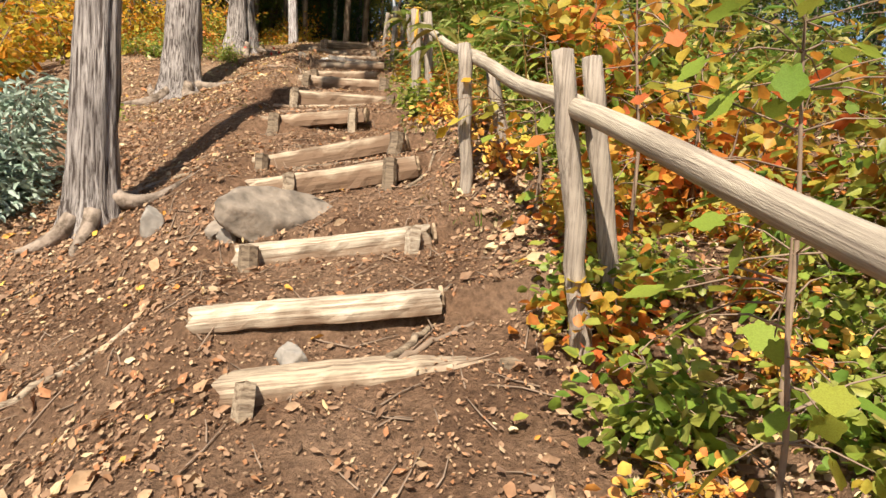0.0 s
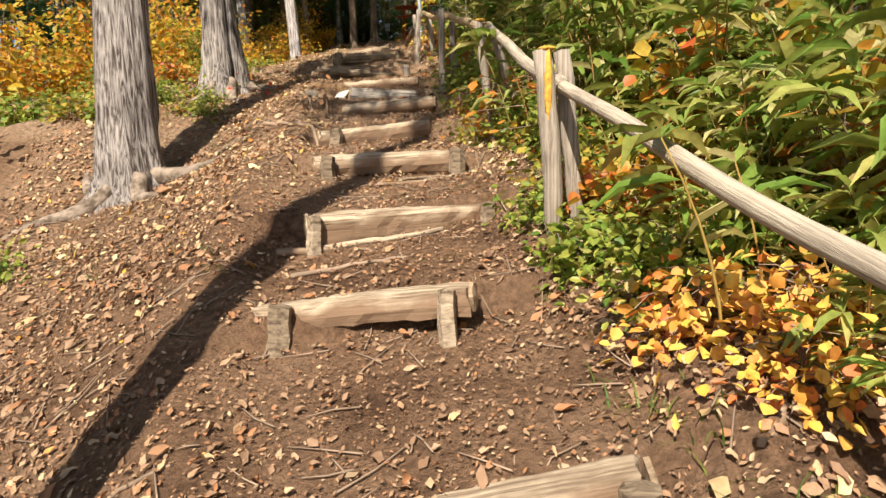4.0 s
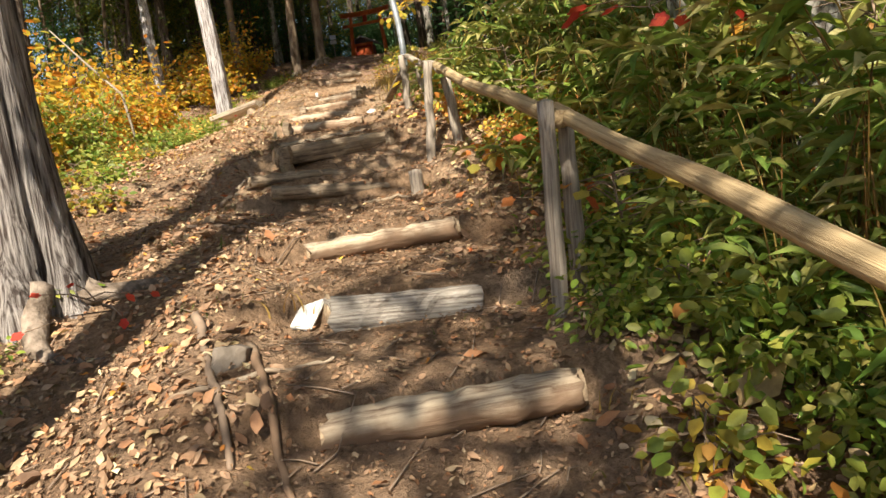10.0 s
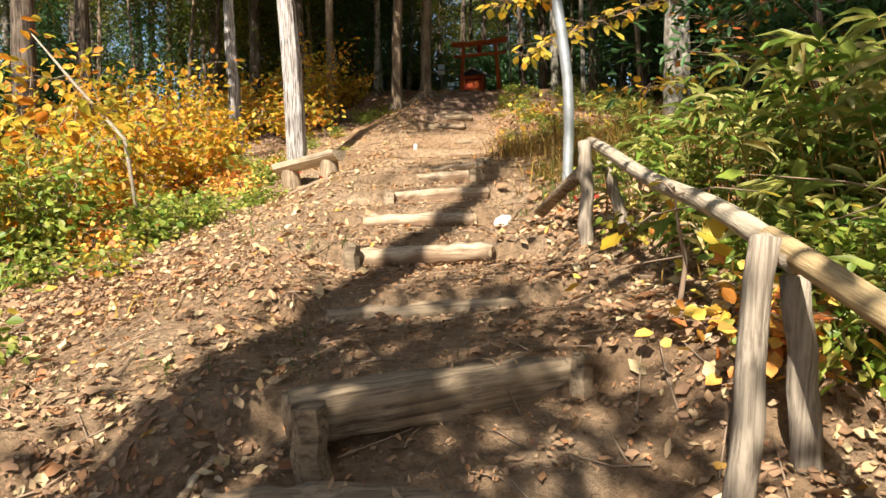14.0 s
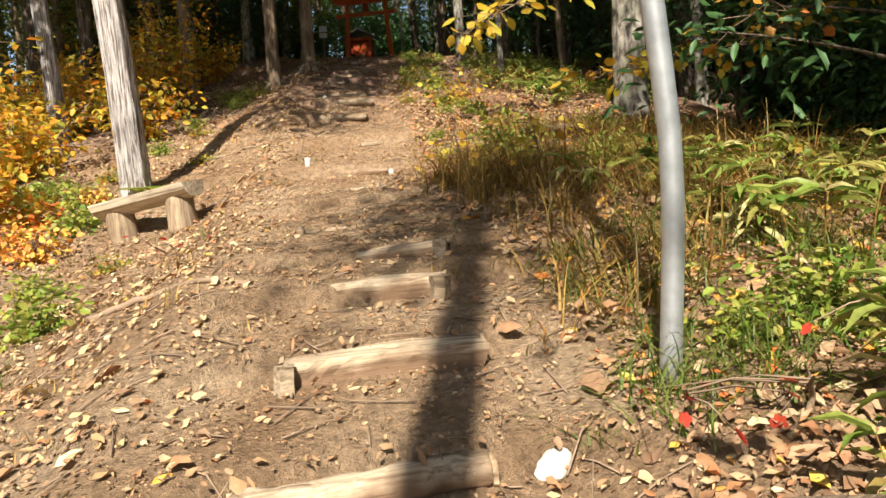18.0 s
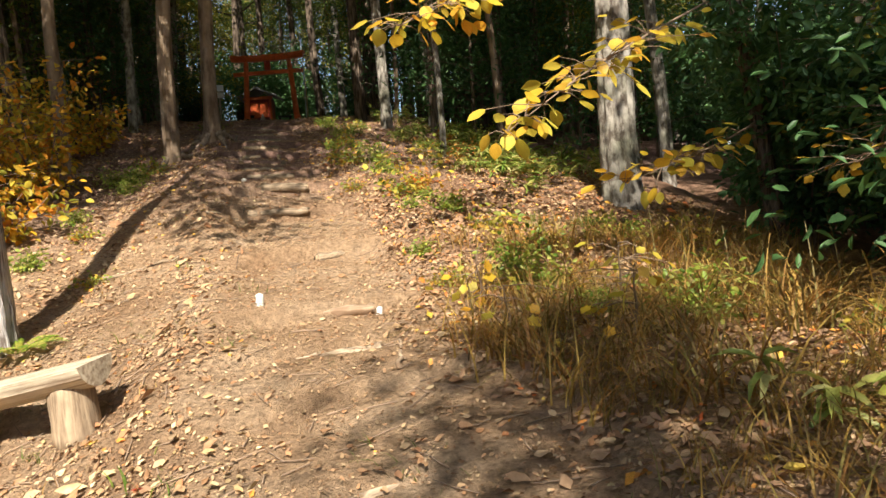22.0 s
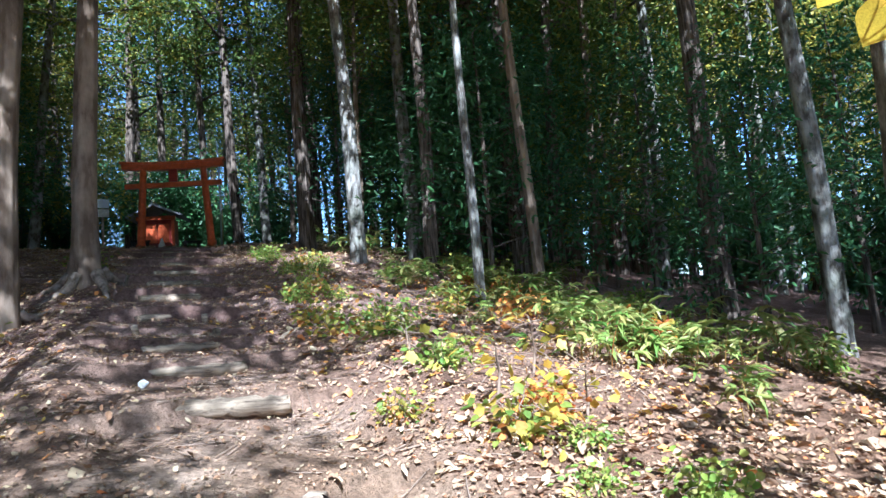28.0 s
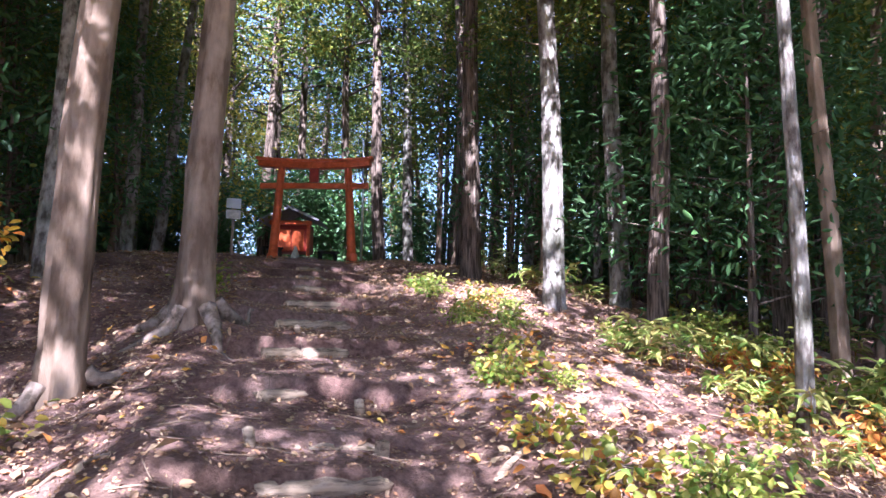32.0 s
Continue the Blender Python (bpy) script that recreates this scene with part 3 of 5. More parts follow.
def log_step(i, xa, ya, za, xb, yb, zb, half, round_):
    length = math.hypot(xb - xa, yb - ya)
    turn = math.degrees(math.atan2(yb - ya, xb - xa))
    tilt = math.degrees(math.atan2(zb - za, length))
    # logs 12 to 15 and from 25 up take the darker wood
    dark = i in (12, 13, 14, 15) or i >= 25
    ob = thing("log_step", (xa, ya, za), "dark brown log laid across the trail as a step" if dark else ("round weathered log laid across the trail as a step" if round_ else "pale split log laid across the trail as a worn step"), "step", "log steps of the trail", rz=turn)
    wood = GREY_LOG if i == 10 else (OLD_WOOD if dark else (LOG_WOOD if i != 1 and i != 2 else LOG_PALE))
    sunk = half * (0.98 if round_ else 0.70) + (0.03 if i >= 21 or i in (15, 16, 17) else 0.0)
    put("log", log_mesh("log", length, half, round_, i, wood), ob, pose(0, 0, -sunk, 0, -tilt, 0))
    for k in (0, 1):
        x = np.array((-0.012, 0.004) if k == 0 else (length - 0.004, length + 0.012))
        v, q = tube(np.stack([x, 0 * x, x * math.tan(radians(tilt)) - sunk - 0.05 * half], -1), np.full(2, half * 0.84), 10, 0.06, i * 2 + k)
        put("cut_end", mesh_of("cut_end", v, q, END_WOOD, smooth=False), ob, None, "sawn log end with rings and cracks")
    if i not in STAKED:
        return ob
    for k, at in enumerate(STAKED[i]):
        tall = half * 1.7
        put("stake", post_mesh("stake", tall + 0.16, 0.042 + 0.008 * ((i + k) % 3), i * 10 + k, OLD_WOOD if (i + k) % 3 else wood, 5 + (i + k) % 3, (0.05 * math.sin(i * 3 + k), 0.04), True), ob,
            pose(at * length, -half * 1.2 - 0.045, math.tan(radians(tilt)) * at * length - tall - 0.16), "rough upright stake that holds the log")
    return ob


# where the stakes stand along each log, in parts of its length
STAKED = {0: (.06, .93), 2: (.07, .88), 3: (.24, .84), 4: (.07, .95), 5: (.14, .92), 6: (.03, .97), 7: (.07, .95), 8: (.14,), 14: (.05, .97), 18: (.03,), 19: (.97,), 20: (-.08, .96), 16: (.03,), 30: (.97,)}
for i, s in enumerate(STEPS):
    log_step(i, *s)

# thin branches laid as lesser steps, and fallen timber beside the path
def stick(name, pts, r0, r1, mat, label, category, seed=0, sides=8, lift=0.0):
    """A branch that lies on the ground through the points (x, y)."""
    p = np.array(pts, float)
    f = np.linspace(0, len(p) - 1, 14)
    x, y = np.interp(f, range(len(p)), p[:, 0]), np.interp(f, range(len(p)), p[:, 1])
    z = land(x, y) + np.linspace(r0, r1, 14) * 0.6 + lift
    r_ = np.random.default_rng(seed)
    c = np.array([x[0], y[0], z[0]])
    k = np.stack([x, y, z], -1) - c + r_.normal(0, 0.006, (14, 3))
    ob = put(name, mesh_of(name, *tube(k, np.linspace(r0, r1, 14), sides, 0.06, seed), mat), None, pose(*c))
    return tagged(ob, label, category)


STICKS = (((-.85, 10.52), (-.4, 10.58), (0.0, 10.62)), ((-.75, 10.25), (-.2, 10.3)), ((-.2, 11.5), (.25, 11.65), (.55, 12.0)), ((-.35, 11.35), (.1, 11.5), (.35, 11.75)), ((-1.35, 13.3), (-.95, 13.05), (-.75, 12.7)),
          ((-1.7, 13.0), (-1.3, 13.35)), ((-1.25, 13.9), (-.75, 14.05), (-.62, 14.1)), ((-1.55, 9.2), (-1.0, 9.15)), ((-1.3, 8.9), (-.95, 8.8)), ((-.95, 14.3), (-.75, 13.4)), ((-1.2, 14.6), (-.95, 13.6)),
          ((-.4, 8.45), (.15, 8.55)), ((-.2, 8.38), (.1, 8.5)), ((.2, 6.2), (.6, 6.5)), ((.25, 6.25), (.5, 6.6)), ((-1.6, 6.4), (-.9, 6.9)), ((-1.45, 15.9), (-.9, 15.8)), ((.35, 8.0), (.75, 8.5)),
          ((-.1, 23.7), (.1, 24.3)), ((-1.8, 21.5), (-1.0, 21.2)), ((-2.1, 27.2), (-1.2, 27.0)), ((.7, 8.6), (1.1, 9.1)), ((-1.3, 16.2), (-1.05, 16.0), (-.7, 16.05)), ((-.35, 16.35), (.0, 16.3)), ((-1.35, 16.5), (-1.2, 17.1)), ((.5, 14.9), (.9, 15.3)),
          ((-.9, 28.0), (-.3, 28.2)), ((1.0, 29.2), (1.8, 29.5)), ((-1.5, 31.0), (-.8, 31.4)), ((.9, 31.0), (1.5, 31.6)))
for i, pts in enumerate(STICKS):
    r = (0.022, 0.014, 0.012, 0.016, 0.02)[i % 5]
    stick("fallen_branch", pts, r, r * 0.55, (LOG_WOOD, TWIGS, OLD_WOOD)[i % 3], "bare weathered branch lying on the leafy soil", "branch", i)


# ---- handrail ----
POSTS = ((1.02, 3.5, .45), (.80, 6.17, 1.40), (.63, 7.80, 1.79), (.42, 10.08, 2.63), (.43, 12.3, 3.27), (.31, 14.2, 3.83), (.23, 16.65, 4.42), (.26, 18.7, 4.84))
RAIL_Z = (.36, 1.20, 1.73, 2.50, 3.25, 3.78, 4.38, 4.83)
TOE = (.12, .21, .09, .09, .16, .02, -.05, .06)     # how far each post's foot stands out


def handrail():
    rail = thing("handrail", (0, 0, 0), "weathered grey timber handrail on paired posts along the trail", "handrail")
    for i, ((x, y, z), toe) in enumerate(zip(POSTS, TOE)):
        foot = float(land(x + toe, y)) - 0.15
        h = z - foot
        for k, (dx, dy, out, top) in enumerate(((0, 0, toe, 0.0), (0.17, 0.13, toe + 0.02 + (0.14 if i in (2, 4, 6, 7) else 0.0), 0.02 if i in (1, 3) else -0.10))):
            r_ = np.random.default_rng(i * 2 + k)
            zs = np.linspace(0, h + top, 9)
            pts = np.stack([x + dx * (1 if i in (1, 2) else 0.75) + out * (1 - zs / h) + r_.normal(0, 0.005, 9), y + dy + r_.normal(0, 0.005, 9), foot + zs], -1)
            c = pts[0]
            rad = (0.042 if i < 4 else 0.036) * (1 + 0.05 * np.sin(zs * 7 + i))
            v, q = tube(pts - c, rad, 10, 0.07, i * 2 + k)
            made_post = put("post" if k == 0 else "brace", mesh_of("post", v, q, POST_WOOD, smooth=True), rail, pose(*c))
            if k or i not in (3, 4):
                continue
            bm = bmesh.new()
            bmesh.ops.create_icosphere(bm, subdivisions=2, radius=0.036)
            for w in bm.verts:
                w.co.x *= 1.2
                w.co.z *= 0.35
            patch = part("lichen_patch", bm, LICHEN, made_post, "crust of orange lichen")
            patch.location = (x + 0.02 - c[0], y - 0.01 - c[1], z + 0.005 - c[2])
            if i == 3:
                bm = bmesh.new()
                bmesh.ops.create_icosphere(bm, subdivisions=3, radius=1)
                for w in bm.verts:
                    w.co = Vector((w.co.x * 0.017, w.co.y * 0.010, w.co.z * 0.17)) * (1 + 0.35 * noise.noise(w.co * 3))
                streak = part("lichen_streak", bm, LICHEN, made_post, "yellow lichen streak down the split face")
                streak.location = (x + 0.022 - c[0], y - 0.034 - c[1], z - 0.17 - c[2])
    # rails from post to post, each bowed a little
    for i in range(len(POSTS) - 1):
        (xa, ya, _), (xb, yb, _) = POSTS[i], POSTS[i + 1]
        za, zb = RAIL_Z[i], RAIL_Z[i + 1]
        f = np.linspace(-0.03, 1.03, 16)
        r_ = np.random.default_rng(40 + i)
        bow = np.sin(PI * f) * (0.02, -0.01, -0.01, -0.015, -0.02, -0.03, -0.01)[i]
        pts = np.stack([xa + (xb - xa) * f + 0.085 + 0.02 * np.sin(f * 5 + i), ya + (yb - ya) * f + 0.06, za + (zb - za) * f + bow + 0.012 * np.sin(9 * f + i)], -1)
        c = pts[0]
        turn = Vector(pts[-1] - c).to_track_quat("X", "Z").to_matrix()
        thick = (0.048, 0.042, 0.034, 0.035, 0.038, 0.038, 0.034)[i]
        v, q = tube((pts - c) @ np.array(turn), np.linspace(thick, thick * 0.85, 16), 14, 0.012, 50 + i)
        put("rail", mesh_of("rail", v, q, RAIL_GOLD if i in (4, 5) else RAIL_WOOD), rail, Matrix.Translation(c) @ turn.to_4x4())
    # broken end that drops to the ground beside the steel pole
    pts = np.array([(.30, 18.72, 4.72), (.22, 18.98, 4.60), (.14, 19.25, 4.46)])
    v, q = tube(pts - pts[0], (0.038, 0.036, 0.034), 10, 0.05, 61)
    put("rail", mesh_of("rail", v, q, OLD_WOOD), rail, pose(*pts[0]), "broken rail end dropping to the ground")
    return rail


handrail()


# ---- rocks, boards and small marks ----
def rock(name, at, size, seed, label, mat=STONE, flat=0.6):
    bm = bmesh.new()
    bmesh.ops.create_icosphere(bm, subdivisions=4, radius=1)
    off = Vector((seed * 3.1, seed * 1.7, 0))
    pick = random.Random(seed)
    cuts = [(Vector((pick.gauss(0, 1), pick.gauss(0, 1), pick.gauss(0.2, 0.8))).normalized(), pick.uniform(0.45, 0.8)) for _ in range(20)]
    for w in bm.verts:
        for n_, d_ in cuts:
            over = w.co.dot(n_) - d_
            if over > 0:
                w.co -= n_ * over
    for w in bm.verts:
        k = 1.2 + 0.10 * noise.noise(w.co * 1.3 + off) + 0.07 * noise.noise(w.co * 5 + off) + 0.03 * noise.noise(w.co * 13 + off)
        w.co = Vector((w.co.x * size[0], w.co.y * size[1], w.co.z * size[2])) * k
    me = bpy.data.meshes.new(name)
    bm.to_mesh(me)
    bm.free()
    me.materials.append(mat)
    for p in me.polygons:
        p.use_smooth = True
    ob = put(name, me, None, pose(at[0], at[1], float(land(*at[:2])) + at[2], 0, 0, seed * 40))
    return tagged(ob, label, "rock")


rock("boulder", (-.30, 7.80, -.03), (.43, .25, .19), 1, "low angular brown boulder half sunk in the path")
rock("boulder", (-.62, 7.72, -.01), (.22, .16, .10), 5, "small brown boulder against a larger one")
rock("stone", (-1.17, 7.93, .04), (.085, .07, .11), 2, "upright grey stone standing in the leaves", STONE_PALE)
rock("stone", (-.64, 7.56, .02), (.07, .05, .07), 13, "grey stone by the end of a log", STONE_PALE)
rock("stone", (-.14, 6.38, .01), (.13, .06, .07), 3, "rounded grey stone wedged behind a log", STONE_PALE)
rock("stone", (-.78, 5.75, .0), (.03, .03, .03), 4, "small grey pebble on the soil", STONE_PALE)
rock("stone", (-1.0, 14.15, .02), (.13, .08, .06), 6, "grey stone half buried beside the path", STONE)
rock("stone", (1.05, 17.9, .05), (.14, .12, .12), 8, "pale rock under the handrail", STONE_PALE)
rock("stone", (-.02, 19.76, .04), (.07, .05, .06), 9, "white squarish stone at the edge of the path", WHITE)
rock("stone", (-.32, 30.05, .03), (.038, .035, .035), 10, "small white stone by a step", WHITE)


def box_mesh(name, size, mat, bevel=0.006):
    bm = bmesh.new()
    bmesh.ops.create_cube(bm, size=1)
    bmesh.ops.scale(bm, vec=size, verts=bm.verts)
    bmesh.ops.bevel(bm, geom=bm.edges[:], offset=bevel, segments=2, affect="EDGES")
    me = bpy.data.meshes.new(name)
    bm.to_mesh(me)
    bm.free()
    me.materials.append(mat)
    return me


board = put("wooden_board", box_mesh("wooden_board", (.10, .19, .022), WHITE), None, pose(-.72, 14.55, float(land(-.72, 14.55)) + .06, 34, 8, -22))
tagged(board, "short white board lying tilted by a log step", "board")
for x, y, h in ((-.68, 25.22, .09), (.15, 25.0, .06), (-.76, 22.52, .06), (-.22, 31.5, .10), (.45, 32.0, .10), (.30, 33.7, .06)):
    ob = put("stake", post_mesh("stake", h, .03, int(y * 10), LOG_WOOD if not 24.9 < y < 25.4 else WHITE), None, pose(x, y, float(land(x, y)) - .01))
    tagged(ob, "pale sawn stake end standing out of the trail", "stake", "pale stakes of the trail")
stub = put("stake", post_mesh("stake", .24, .05, 77, POST_WOOD), None, pose(.04, 16.36, 3.39))
tagged(stub, "grey sawn stake beside a handrail post", "stake")


def steel_pole():
    """A bent galvanised pole at the side of the trail."""
    x, y = .43, 19.9
    z = float(land(x, y)) - 0.1
    hs = np.linspace(0, 4.6, 26)
    bend = np.interp(hs - 0.1, (0, 0.45, 0.75, 1.1, 1.4, 4.6), (0.01, 0.03, 0.03, -0.01, -0.055, -0.42))
    pts = np.stack([bend, 0 * hs, hs], -1)
    ob = put("steel_pole", mesh_of("steel_pole", *tube(pts, np.full(26, 0.037), 20, 0.0, 3), STEEL), None, pose(x, y, z))
    return tagged(ob, "slightly bent galvanised steel pole beside the trail", "pole")


steel_pole()


def bench():
    a, b = Vector((-2.52, 24.60, 5.0)), Vector((-1.65, 24.24, 5.17))
    mid, way = (a + b) / 2, (b - a)
    ob = thing("bench", (mid.x, mid.y, float(land(mid.x, mid.y))), "rustic bench of a split log on two log stumps, sunlit", "bench", rz=math.degrees(math.atan2(way.y, way.x)))
    length = math.hypot(way.x, way.y)
    tilt = math.degrees(math.atan2(way.z, length))
    xs = np.linspace(-length / 2, length / 2, 12)
    v, q = tube(np.stack([xs, 0 * xs, 0 * xs], -1), np.full(12, 0.185), 18, 0.012, 5)
    v[:, 2] = np.where(v[:, 2] > -0.015, -0.015 + 0.10 * (v[:, 2] + 0.015) * 0, v[:, 2] * 0.85)
    top = mid.z - ob.location.z
    put("seat", mesh_of("seat", v, q, BENCH_WOOD, smooth=False), ob, pose(0, 0, top + 0.01, 0, -tilt, 0), "half-round log with its sawn face up")
    for k, x in enumerate((-length * 0.31, length * 0.33)):
        h = top + x * math.tan(radians(tilt)) - 0.06
        c = ob.matrix_basis @ Vector((x, 0, 0))
        d = float(land(c.x, c.y)) - ob.location.z
        zs = np.linspace(d - 0.08, h, 6)
        v, q = tube(np.stack([x + 0.12 * (h - zs) * (1 if k == 0 else 0.6), 0 * zs, zs], -1), np.linspace(0.135, 0.125, 6), 14, 0.03, 20 + k)
        put("leg", mesh_of("leg", v, q, LEG_WOOD), ob, None, "upright log stump")
    return ob


bench()


# ---- torii and shrine ----
def torii():
    z = 8.70
    ob = thing("torii_gate", (1.48, 40.4, z), "small vermilion wooden torii gate at the top of the trail", "torii", rz=-23)
    for s in (-1, 1):
        zs = np.linspace(-0.1, 1.72, 8)
        v, q = tube(np.stack([s * (0.72 - 0.11 * zs / 1.72), 0 * zs, zs], -1), np.linspace(0.085, 0.065, 8), 14, 0.01, 3 + s)
        pillar = put("pillar", mesh_of("pillar", v, q, VERMILION), ob)
        put("plinth", mesh_of("plinth", *tube(np.array([(s * 0.725, 0, -0.1), (s * 0.72, 0, 0.10)]), (0.105, 0.098), 14), VERMILION), pillar)
    for name, w, zc, hh, dd, lift in (("lintel", 2.06, 1.72, 0.12, 0.15, 0.05), ("lintel_cap", 2.14, 1.80, 0.05, 0.19, 0.05), ("tie_beam", 1.98, 1.34, 0.10, 0.09, 0.0)):
        xs = np.linspace(-w / 2, w / 2, 17)
        up = lift * (np.abs(xs) / (w / 2)) ** 2.5
        ring = [(-dd / 2, -hh / 2), (dd / 2, -hh / 2), (dd / 2, hh / 2), (-dd / 2, hh / 2)]
        v = np.array([(x, a, zc + b + u) for x, u in zip(xs, up) for a, b in ring])
        i, j = np.arange(16)[:, None], np.arange(4)[None]
        q = np.stack([i * 4 + j, (i + 1) * 4 + j, (i + 1) * 4 + (j + 1) % 4, i * 4 + (j + 1) % 4], -1).reshape(-1, 4)
        q = np.vstack([q, [(0, 1, 2, 3), (67, 66, 65, 64)]])
        put(name, mesh_of(name, v, q, VERMILION if name != "lintel_cap" else VERMILION, smooth=False), ob)
    put("tablet", box_mesh("tablet", (0.17, 0.06, 0.26), DARK_RED), ob, pose(0, -0.03, 1.53), "dark name tablet between the beams")
    return ob


torii()


def shrine():
    z = float(land(1.55, 43.2))
    ob = thing("small_shrine", (1.55, 43.2, z), "little red wooden shrine with grey gabled roof on stone base", "shrine", rz=-20)
    put("base", box_mesh("base", (1.1, 0.9, 0.22), STONE_PALE, 0.02), ob, pose(0, 0, 0.08))
    put("body", box_mesh("body", (0.72, 0.6, 0.62), DARK_RED), ob, pose(0, 0.05, 0.62))
    for s in (-1, 1):
        put("pillar", box_mesh("pillar", (0.07, 0.07, 0.70), VERMILION), ob, pose(s * 0.38, -0.36, 0.56))
        put("door", box_mesh("door", (0.26, 0.03, 0.46), VERMILION), ob, pose(s * 0.14, -0.27, 0.56))
        put("roof_plane", box_mesh("roof_plane", (0.72, 1.15, 0.05), ROOF), ob, pose(s * 0.31, -0.05, 1.08, 0, s * 24, 0))
    put("lintel", box_mesh("lintel", (0.9, 0.08, 0.09), VERMILION), ob, pose(0, -0.36, 0.92))
    put("ridge", box_mesh("ridge", (0.10, 1.2, 0.08), ROOF), ob, pose(0, -0.05, 1.23))
    fox = rock("stone_figure", (1.44, 42.3, .14), (.10, .09, .20), 12, "pale stone guardian figure before the shrine", WHITE)
    tagged(fox, "", "statue")
    for dx in (-0.55, 0.60):
        t = thing("offering_table", (1.55 + dx, 42.4, float(land(1.55 + dx, 42.4))), "low dark table beside the shrine", "table", "offering tables")
        put("tabletop", box_mesh("tabletop", (0.42, 0.26, 0.04), BLACK), t, pose(0, 0, 0.30))
        for sx in (-1, 1):
            put("leg", box_mesh("leg", (0.05, 0.22, 0.30), BLACK), t, pose(sx * 0.16, 0, 0.14))
    s = thing("notice_board", (0.08, 40.2, float(land(0.08, 40.2))), "two faded notice boards on a thin post", "sign")
    put("post", post_mesh("post", 0.95, 0.025, 5, POST_WOOD), s)
    put("panel", box_mesh("panel", (0.24, 0.03, 0.17), BOARD), s, pose(0, -0.03, 0.88), "blue-grey panel")
    put("panel", box_mesh("panel", (0.24, 0.03, 0.15), WHITE), s, pose(0, -0.03, 0.69), "white panel")
    for x, y, h in ((2.75, 42.0, 2.6), (2.86, 42.4, 1.6)):
        p = put("thin_pole", mesh_of("thin_pole", *tube(np.array([(0, 0, -0.1), (0.02, 0, h / 2), (0.0, 0, h)]), (0.02, 0.02, 0.018), 8), STEEL if h > 2 else RAIL_GOLD), None, pose(x, y, float(land(x, y))))
        tagged(p, "thin upright pole behind the torii", "pole")


shrine()


# ---- trees ----
def crown_leaves(tips, per, spread, size, width, seed, droop=0.2):
    r_ = np.random.default_rng(seed)
    tips = np.asarray(tips)
    at = np.repeat(tips, per, 0)
    off = r_.normal(0, 1, at.shape) * (spread, spread, spread * 0.55)
    at = at + off
    way = unit(off + r_.normal(0, 0.6, at.shape) * spread + (0, 0, -droop * spread))
    return leaves(at, way, r_.uniform(0.7, 1.3, len(at)) * size, width, seed=seed + 1)


def limbs_of(height, first, count, reach, seed, rise=0.35, thick=0.035, lean=(0, 0)):
    """Tapered limbs round a stem: their tubes and the points at which leaves grow."""
    r_ = np.random.default_rng(seed)
    bits, tips = [], []
    for k in range(count):
        f = (k + 0.5) / count
        z = height * (first + (0.98 - first) * f)
        a = k * 2.4 + r_.uniform(-0.5, 0.5)
        long_ = reach * (1.05 - 0.75 * f) * r_.uniform(0.7, 1.2)
        s = np.linspace(0, 1, 7)
        out = long_ * s
        p = np.stack([lean[0] * z + np.cos(a) * out + 0.1 * np.sin(s * 4 + k) * s, lean[1] * z + np.sin(a) * out, z + rise * long_ * s - 0.12 * long_ * s * s], -1)
        bits.append(tube(p, thick * (1.2 - 0.8 * f) * np.linspace(1, 0.25, 7), 5, 0.03, seed + k))
        tips += [p[3], p[4], p[5], p[6], p[6] + r_.normal(0, 0.25, 3), p[5] + r_.normal(0, 0.3, 3)]
    return bits, np.array(tips)


def tree(name, height, radius, seed, bark, foliage, label, flare=(0.25, 1.2, 5), first=0.45, limbs=16, reach=1.9, per=22, leaf=0.12, lean=(0, 0), sides=32, spread=0.34, bend=0.04, narrow=0.5, fine=True):
    ob = thing(name, (0, 0, 0), label, "tree")
    r_ = np.random.default_rng(seed)
    zs = np.concatenate([[-0.35, -0.15, 0, 0.08, 0.18, 0.3, 0.45, 0.65, 0.9, 1.2], np.linspace(1.6, height, 16)])
    x = lean[0] * zs + bend * np.sin(zs * 0.7 + seed) * np.clip(zs / 2, 0, 1)
    y = lean[1] * zs + bend * np.cos(zs * 0.6 + seed) * np.clip(zs / 2, 0, 1)
    x, y = x - x[2], y - y[2]
    rad = radius * np.clip(1.08 - 0.88 * np.clip(zs, 0, None) / height, 0.06, None)
    v, q = tube(np.stack([x, y, zs], -1), rad, sides, 0.085 if sides > 12 else 0.04, seed, flare)
    put("trunk", mesh_of("trunk", v, q, bark), ob)
    bits, tips = limbs_of(height, first, limbs, reach, seed + 9, lean=lean, thick=radius * 0.28)
    tagged(put("limb", mesh_of("limb", *joined(bits), bark), ob), kind="stuff")
    put("crown", mesh_of("crown", *crown_leaves(tips, per, spread, leaf, narrow, seed + 5), foliage), ob)
    return ob


def place_tree(ob, x, y, rz=0, size=1.0, sink=0.0):
    ob.matrix_basis = pose(x, y, float(land(x, y)) - sink, 0, 0, rz) @ Matrix.Scale(size, 4)
    return ob


def another(ob, x, y, rz=0.0, size=1.0, rx=0.0, ry=0.0):
    return copy_thing(ob, pose(x, y, float(land(x, y)) - 0.03, rx, ry, rz) @ Matrix.Scale(size / ob.scale[0], 4))


